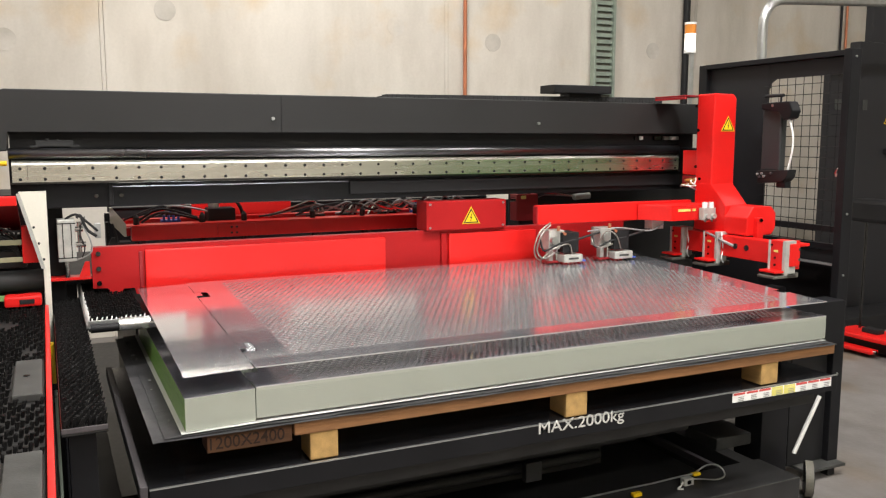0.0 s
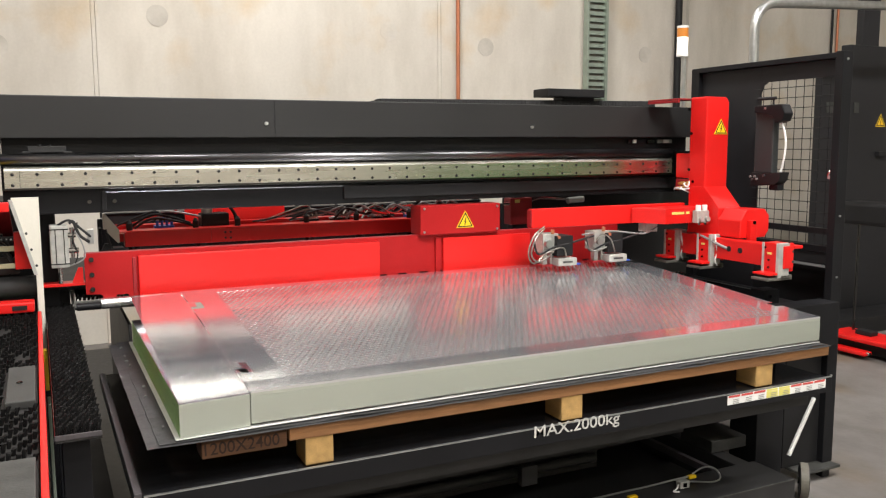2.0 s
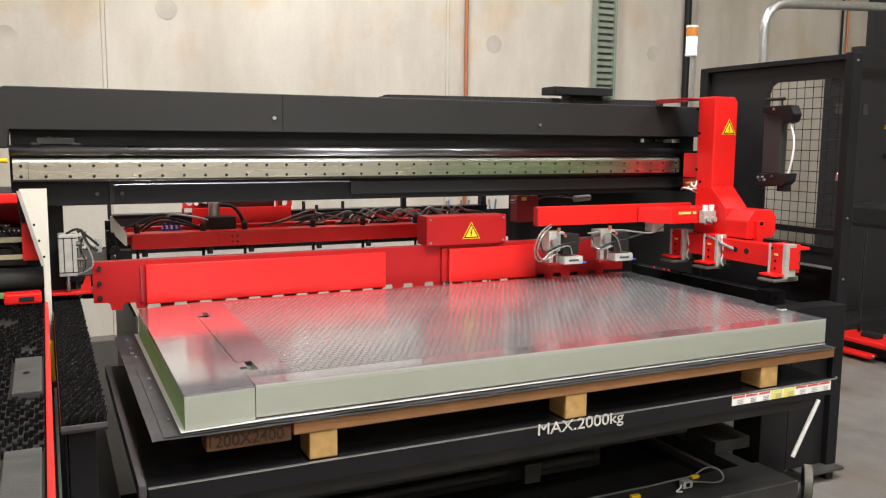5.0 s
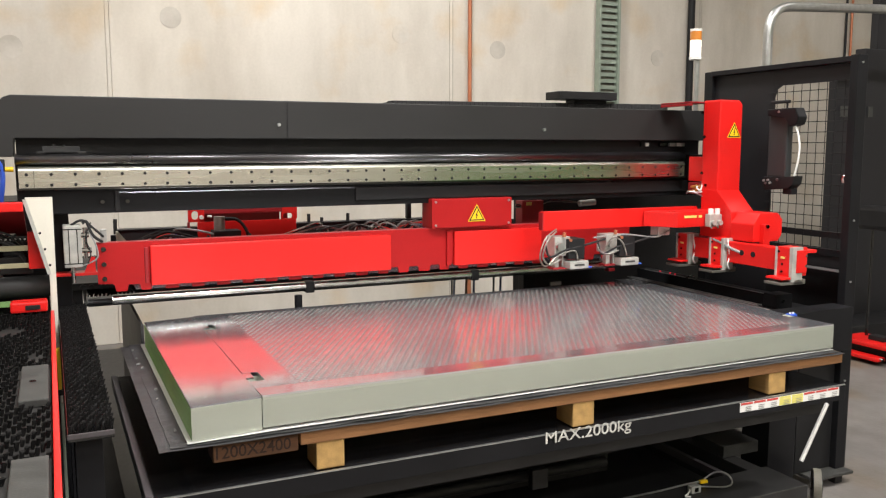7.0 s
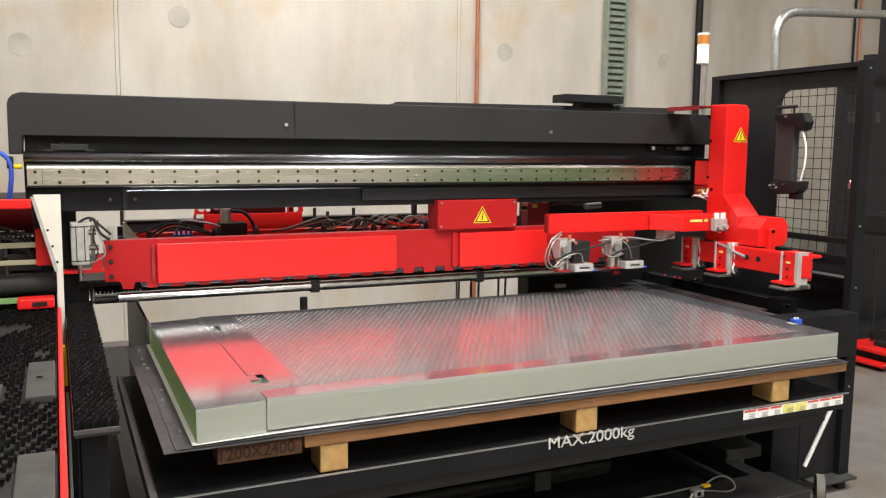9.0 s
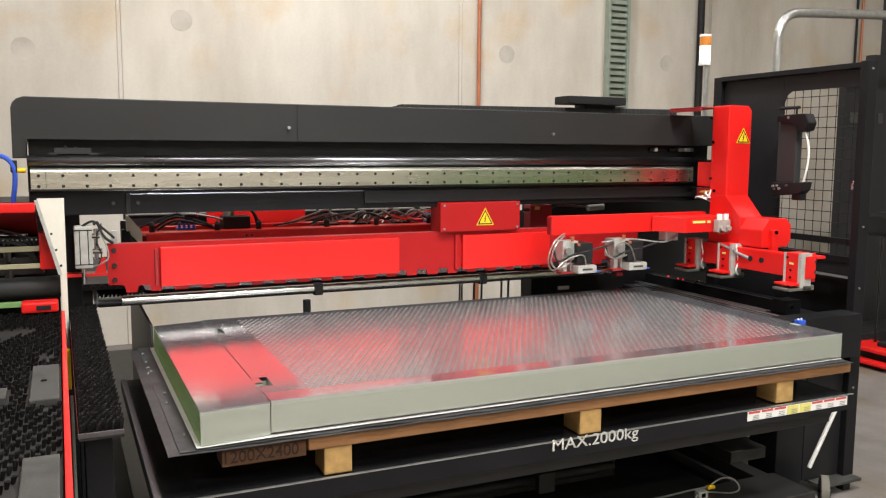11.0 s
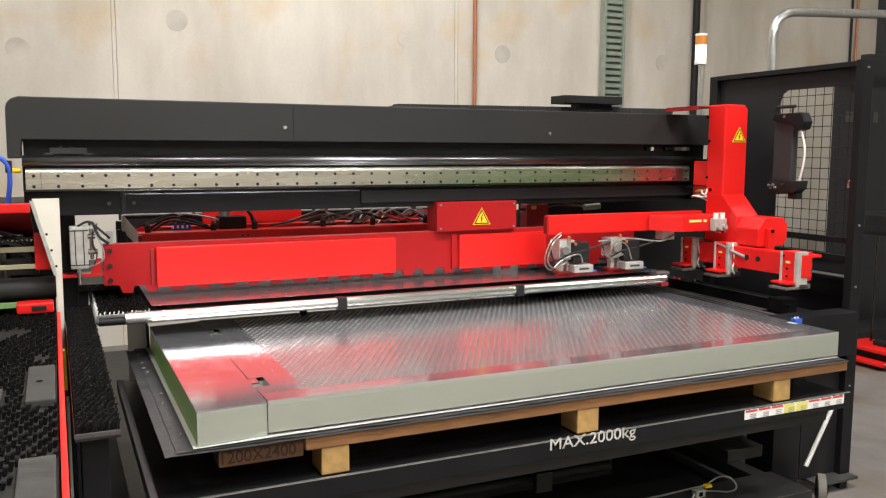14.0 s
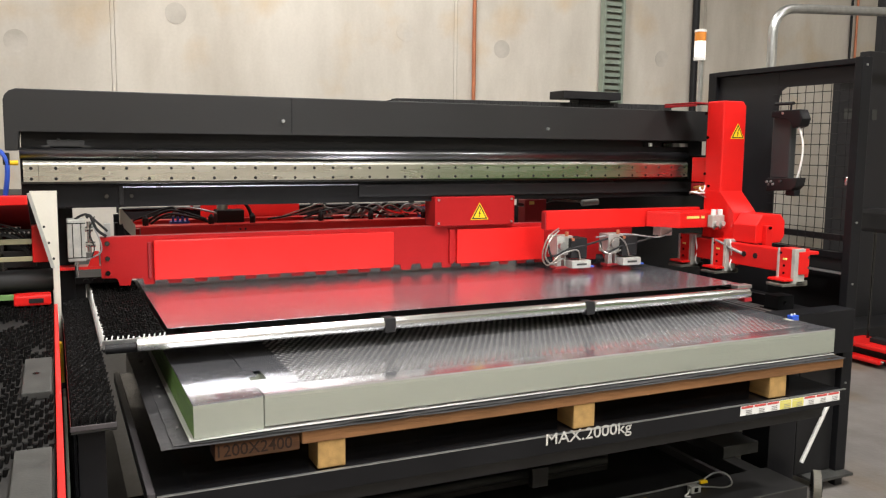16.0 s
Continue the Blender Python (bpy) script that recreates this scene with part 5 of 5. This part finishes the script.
def crumpled(x0, x1, y0, y1, z, seed):
    """A thin board with dented, wavy borders."""
    bm = bmesh.new()
    nx, ny = 150, 70
    grid = []
    for i in range(nx + 1):
        row = []
        for j in range(ny + 1):
            x, y = x0 + (x1 - x0) * i / nx, y0 + (y1 - y0) * j / ny
            free = max(0.0, 1 - min(i, j, nx - i, ny - j) / 3)
            w = noise.noise(Vector((x * 7, y * 7, seed * 3.1))) + 0.6 * noise.noise(Vector((x * 31, y * 31, seed)))
            dent = noise.noise(Vector((x * 12, y * 12, seed + 9.0)))
            row.append(bm.verts.new((x + (0.0025 * dent if i == 0 else 0), y + (0.005 * dent if j == 0 else 0), z - 0.0022 * free * (0.8 + w) - 0.0004)))
        grid.append(row)
    for i in range(nx):
        for j in range(ny):
            bm.faces.new((grid[i][j], grid[i + 1][j], grid[i + 1][j + 1], grid[i][j + 1]))
    made = bmesh.ops.extrude_face_region(bm, geom=bm.faces[:])
    for e in made["geom"]:
        if isinstance(e, bmesh.types.BMVert):
            e.co.z += 0.0012
    return bm


def liner():
    g = thing("liner_sheet", (1.2, 0.6, 0.75), "creased grey liner boards under the sheet stack", "liner board")
    for name, r, z, seed in (("lower_board", (-0.085, 2.43, -0.017, 1.27), 0.7515, 1), ("upper_board", (-0.055, 2.41, -0.006, 1.28), 0.7560, 2)):
        part(name, crumpled(*r, z, seed), LINER, g)
    rnd = random.Random(12)
    for x, y in ((-0.052, 1.15), (-0.050, 1.02), (-0.046, 0.86), (-0.035, 0.56), (-0.040, 0.45), (-0.055, 0.93), (-0.030, 0.12)):
        w, h = rnd.uniform(0.006, 0.014), rnd.uniform(0.012, 0.035)
        part("torn_flake", prism(bmesh.new(), [(x, y), (x + w, y + 0.3 * h), (x + 0.8 * w, y + h), (x + 0.2 * w, y + 0.7 * h)], "z", 0.7563, 0.7585 + rnd.uniform(0, 0.003)), PALE_GREY, g, "pale torn flake")
    part("bottom_sheet", prism(bmesh.new(), [(-0.012, -0.006), (0.25, 0.005), (1.2, 0.0115), (2.405, 0.0140), (2.405, 1.24), (-0.012, 1.24)], "z", 0.7600, 0.7615), PALE, g, "pale bottom sheet")
    return g


def sheet_mesh(depth=0.0010, x0=0.192, x1=2.40, y0=0.015, y1=1.235, hx=(0.318, 2.28), hy=(0.10, 1.185)):
    """A notched sheet with staggered rows of round holes punched through it: its corners and faces."""
    vs, fs = [], []
    px, py, r = 0.0245, 0.0212, 0.0063
    nx, ny = int((hx[1] - hx[0]) / px), int((hy[1] - hy[0]) / py)
    ax, bx, ay, by = hx[0], hx[0] + nx * px, hy[0], hy[0] + ny * py

    def quad(xa, xb, ya, yb):
        i = len(vs)
        vs.extend(((xa, ya, 0), (xb, ya, 0), (xb, yb, 0), (xa, yb, 0)))
        fs.append((i, i + 1, i + 2, i + 3))
    n0, n1, n2, n3, nd = 0.175, 0.275, 0.945, 1.035, 0.045
    for a, b, c in ((ay, n0, 0), (n0, n1, nd), (n1, n2, 0), (n2, n3, nd), (n3, y1, 0)):
        quad(x0 + c, ax, a, b)
    for a, b, c in ((ay, 0.20, 0), (0.20, 0.25, 0.035), (0.25, 1.10, 0), (1.10, 1.15, 0.035), (1.15, y1, 0)):
        quad(bx, x1 - c, a, b)
    quad(x0, x1, y0, ay)
    for v in (-4, -3):
        vs[v] = (vs[v][0], vs[v][1], 0.0021)
    i = len(vs)
    vs.extend(((x0, y0, -0.0016), (x1, y0, -0.0016), (x1, y0, 0.0021), (x0, y0, 0.0021)))
    fs.append((i, i + 1, i + 2, i + 3))
    quad(ax, bx, by, y1)
    ring = [(r * math.cos(math.pi * (k + 0.5) / 4 - math.pi), r * math.sin(math.pi * (k + 0.5) / 4 - math.pi)) for k in range(8)]
    for j in range(ny):
        off = (j % 2) * px / 2
        if j % 2:
            quad(ax, ax + off, ay + j * py, ay + (j + 1) * py)
            quad(bx - off, bx, ay + j * py, ay + (j + 1) * py)
        for i in range(nx - j % 2):
            cx, cy = ax + off + (i + 0.5) * px, ay + (j + 0.5) * py
            k = len(vs)
            a, b = px / 2, py / 2
            vs.extend((cx + p, cy + q, 0) for p, q in ((-a, -b), (a, -b), (a, b), (-a, b)))
            vs.extend((cx + p * 1.25, cy + q * 1.25, 0) for p, q in ring)
            vs.extend((cx + p, cy + q, 0.00015) for p, q in ring)
            vs.extend((cx + p, cy + q, -depth) for p, q in ring)
            s = k + 4
            fs.extend(((k, k + 1, s + 2, s + 1), (k + 1, k + 2, s + 4, s + 3), (k + 1, s + 3, s + 2), (k + 2, k + 3, s + 6, s + 5), (k + 2, s + 5, s + 4), (k + 3, k, s, s + 7), (k, s + 1, s), (k + 3, s + 7, s + 6)))
            for s2 in (s, s + 8):
                fs.extend((s2 + q, s2 + (q + 1) % 8, s2 + 8 + (q + 1) % 8, s2 + 8 + q) for q in range(8))
    return vs, fs


def flat_part(name, vs, fs, z, parent, label=""):
    at = WHERE[parent.name]
    mesh = bpy.data.meshes.new(name)
    mesh.from_pydata([(x - at.x, y - at.y, zz + z - at.z) for x, y, zz in vs], [], fs)
    mesh.materials.append(BORDER)
    mesh.materials.append(HOLE)
    mesh.materials.append(PUNCHED)
    for p in mesh.polygons:
        p.material_index = 1 if abs(p.normal.z) < 0.3 else 2 if p.area < 0.0004 else 0
    ob = new(name, mesh)
    ob.parent = parent
    WHERE[ob.name] = at
    if label:
        ob["label"] = label
    return ob


STRIP = [(0.0, 0.0), (0.1895, 0.015), (0.1895, 0.215), (0.214, 0.218), (0.214, 0.270), (0.1895, 0.273), (0.1895, 0.975), (0.214, 0.978), (0.214, 1.030), (0.1895, 1.033), (0.1895, 1.22), (0.0, 1.19)]
MAIN = [(0.1920, 0.015), (2.40, 0.015), (2.40, 1.235), (0.1920, 1.235), (0.1920, 1.035), (0.238, 1.035), (0.238, 0.945), (0.1920, 0.945), (0.1920, 0.275), (0.238, 0.275), (0.238, 0.175), (0.1920, 0.175)]


def slabs(outline, z0, z1, n, jitter, seed):
    """A pile of sheets: n thin slabs with uneven edges, as one mesh."""
    rnd = random.Random(seed)
    bm = bmesh.new()
    h = (z1 - z0) / n
    for i in range(n):
        dx, dy = rnd.uniform(-jitter, jitter), rnd.uniform(-jitter, jitter)
        prism(bm, [(x + dx, y + dy) for x, y in outline], "z", z0 + i * h, z0 + (i + 1) * h - 0.00012)
    for f in bm.faces:
        f.normal_update()
        f.material_index = 0 if abs(f.normal.z) > 0.5 else (2 if f.normal.x < -0.7 else 1)
    return bm


def stack():
    m = thing("sheet_stack", (1.3, 0.6, 0.763), "stack of perforated bright aluminium sheets", "sheet stack")
    tagged(part("sheet_block", slabs(MAIN, 0.769, 0.846, 52, 0.0005, 2), [ALUMINIUM, EDGE, EDGE], m), "pile of thin sheet edges", kind="stuff")
    vs, fs = sheet_mesh(0.0095)
    flat_part("top_sheet", vs, fs, 0.8568, m, "perforated bright aluminium sheet")
    part("rim", boxes((0.1935, 2.40, 0.0155, 0.098, 0.8462, 0.8560), (0.1935, 2.40, 1.184, 1.235, 0.8462, 0.8560), (0.240, 0.31, 0.10, 1.12, 0.8462, 0.8560), (2.28, 2.40, 0.10, 1.12, 0.8462, 0.8560), bevel=0), EDGE, m)
    # Dark plate added to paint the shade at the bottom of the holes.
    part("hole_shade", boxes((0.312, 2.278, 0.10, 1.182, 0.8462, 0.8470), bevel=0), WOOD_GREY, m, "dark layer that paints the shade deep in the holes")
    s = thing("offcut_stack", (0.1, 0.6, 0.763), "narrow stack of aluminium offcut strips, green left edges", "sheet stack")
    tagged(part("strip_block", slabs(STRIP, 0.764, 0.8538, 56, 0.0005, 4), [ALUMINIUM, EDGE, GREEN_EDGE], s), "pile of thin strip edges", kind="stuff")
    part("top_strip", prism(bmesh.new(), STRIP, "z", 0.8540, 0.8560), ALUMINIUM, s, "bright aluminium offcut strip")
    return m, s


def loose_sheet(name, label, z, dy=0.0, cut=True):
    g = thing(name, (1.2, 0.0 + dy, z), label, "metal sheet")
    if cut:
        vs, fs = sheet_mesh()
        flat_part("main_panel", [(x, y + dy, zz) for x, y, zz in vs], fs, z, g, "perforated bright aluminium panel")
        bm = bmesh.new()
        prism(bm, [(x, y + dy) for x, y in STRIP], "z", z - 0.0012, z)
        part("offcut_strip", bm, ALUMINIUM, g)
    else:
        part("blank", boxes((0.0, 2.40, dy, dy + 1.22, z - 0.0012, z), bevel=0), BLANK, g)
    return g


# ---- brush shuttle ----
BAR_Y = 1.386


def brush_shuttle():
    """The sliding brush table, drawn at its parked place, front bar at BAR_Y."""
    g = thing("brush_shuttle", (1.0, BAR_Y, 0.9), "sliding black brush table with an aluminium roller bar", "brush table")
    y = BAR_Y
    part("table_plate", boxes((-0.195, 2.40, y + 0.05, y + 1.40, 0.906, 0.918), bevel=0.002), MATT_BLACK, g)
    part("side_trim", boxes((-0.201, -0.196, y + 0.06, y + 1.40, 0.905, 0.928), bevel=0.001), GALV, g)
    part("front_trim", boxes((-0.195, 0.0, y + 0.050, y + 0.056, 0.915, 0.943), bevel=0.001), GALV, g)
    part("support_bed", boxes((0.06, 2.34, y + 0.16, y + 1.22, 0.9185, 0.9586)), MATT_BLACK, g)
    edges = [-0.100, 0.700, 0.740, 1.525, 1.563, 2.365]
    for a, b in ((0, 1), (2, 3), (4, 5)):
        part("roller", rods(((edges[a], y, 0.934), (edges[b], y, 0.934), 0.022), seg=24), ROLLER, g, "bright aluminium roller")
    for a in (0.700, 1.525):
        part("bearing_clip", boxes((a, a + 0.039, y - 0.025, y + 0.028, 0.906, 0.9565), bevel=0.004), MATT_BLACK, g)
    part("end_sleeve", rods(((-0.19, y + 0.004, 0.926), (-0.101, y + 0.004, 0.926), 0.015), seg=20), BLACK, g)
    part("end_bracket", boxes((2.340, 2.380, y - 0.01, y + 0.03, 0.898, 0.915)), DARK_RED, g)
    part("end_stop", boxes((2.34, 2.42, y + 0.03, y + 0.075, 0.945, 0.962), bevel=0.004), GALV, g)
    part("front_rail", boxes((-0.1, 2.38, y + 0.024, y + 0.049, 0.914, 0.930)), BLACK, g)
    rows = []
    yy, k = y + 0.062, 0
    while yy < y + 1.39:
        x = -0.188 + (k % 2) * 0.009
        while x < -0.012:
            rows.append((x, yy, 0.918))
            x += 0.018
        yy += 0.018
        k += 1
    bristle_part(rows, 0.036, (0.004, 0.006), 0.0045, g)
    # tufts along the front and the outer edge, white to paint lit tips
    rows = [(-0.186 + 0.0155 * k, y + 0.059, 0.918) for k in range(12)] + [(-0.194, y + 0.07 + 0.022 * k, 0.918) for k in range(58)]
    pale = bristle_part(rows, 0.033, (0.006, 0.004), 0.0026, g)
    pale.data.materials.clear()
    pale.data.materials.append(LABEL_WHITE)
    tagged(pale, "bristle tips along the edge, painted white as if lit", kind="stuff")
    return g


beam = press_beam()
cylinder = lift_cylinder()
suction = suction_frame()
wing = guard()
cross_carrier = carrier()
table, deck = lift_table()
pallet_ob = pallet()
liner_ob = liner()
stack_ob, offcut_ob = stack()
old_sheet = loose_sheet("perforated_sheet", "freshly unloaded perforated aluminium sheet on the stack", 0.8585)
next_sheet = loose_sheet("blank_sheet", "plain bright aluminium sheet on the sliding brush table", 0.960, BAR_Y + 0.083, cut=False)
shuttle = brush_shuttle()


# ---- movement ----
def rise(ob, rows):
    """Moves a thing up and down: rows of seconds and metres."""
    at = WHERE[ob.name]
    walk(ob, [(t, pose(at.x, at.y, at.z + d)) for t, d in rows])


def motions():
    lift = [(0, DROP), (6.4, DROP), (6.6, DROP - 0.001), (7.0, DROP - 0.010), (7.4, 0.0005), (7.6, 0), (16, 0)]
    walk(deck, [(t, pose(0, 0, d)) for t, d in lift])
    for ob in (pallet_ob, liner_ob, stack_ob, offcut_ob):
        rise(ob, lift)
    at = WHERE[old_sheet.name]
    fall = [(0, 0.054, 2.2), (0.25, 0.030, 3.6), (0.5, 0.009, 4.62), (0.8, 0.001, 4.68), (1.0, 0, 4.48), (1.5, 0, 4.2), (2.0, 0, 4.2), (2.5, 0, 4.0), (3.0, 0, 3.9), (3.3, 0, 3.75), (3.5, 0, 3.4), (3.75, 0, 2.5), (4.0, 0, 1.65), (4.4, 0, 0.7), (5.2, 0, 0.5), (5.6, 0, 0), (6.4, 0, 0)]
    rows = [(t, pose(at.x, at.y, at.z + d + DROP, r, 0, 0)) for t, d, r in fall]
    rows += [(t, pose(at.x, at.y, at.z + d)) for t, d in lift[2:]]
    walk(old_sheet, rows)
    rise(beam, [(0, -0.041), (3.1, -0.041), (3.3, -0.046), (3.5, -0.061), (3.75, -0.078), (4.0, -0.093), (4.4, -0.108), (5.5, -0.108), (6.0, -0.06), (6.5, -0.019), (6.8, -0.004), (7.0, 0), (16, 0)])
    rise(cylinder, [(0, 0), (3.1, 0), (3.3, -0.006), (3.5, -0.021), (3.75, -0.037), (4.0, -0.052), (4.4, -0.066), (5.5, -0.066), (6.0, -0.045), (6.5, -0.019), (6.8, -0.004), (7.0, 0), (16, 0)])
    dip = [(0, 0), (4.3, 0), (4.8, -0.03), (5.8, -0.077), (6.3, -0.077), (8.1, -0.077), (8.5, -0.060), (9.0, -0.045), (9.5, -0.025), (10.2, 0), (16, 0)]
    for ob, low in ((suction, 0), (wing, 0), (cross_carrier, 0.077)):
        rise(ob, [(t, d + low) for t, d in dip])
    out = [(0, 0.758), (0.5, 0.885), (1.0, 1.033), (1.5, 1.176), (2.0, 1.30), (2.3, 1.37), (2.6, BAR_Y), (12.3, BAR_Y), (12.6, 1.385), (12.8, 1.373), (13.0, 1.340), (13.3, 1.225), (13.5, 1.148), (14.0, 0.995), (14.5, 0.866), (15.0, 0.719), (15.5, 0.575), (16.0, 0.436)]
    at = WHERE[shuttle.name]
    walk(shuttle, [(t, pose(at.x, y, at.z)) for t, y in out])
    at = WHERE[next_sheet.name]
    walk(next_sheet, [(t, pose(at.x, at.y + (y - BAR_Y if t > 5 else 0), at.z)) for t, y in out])


motions()
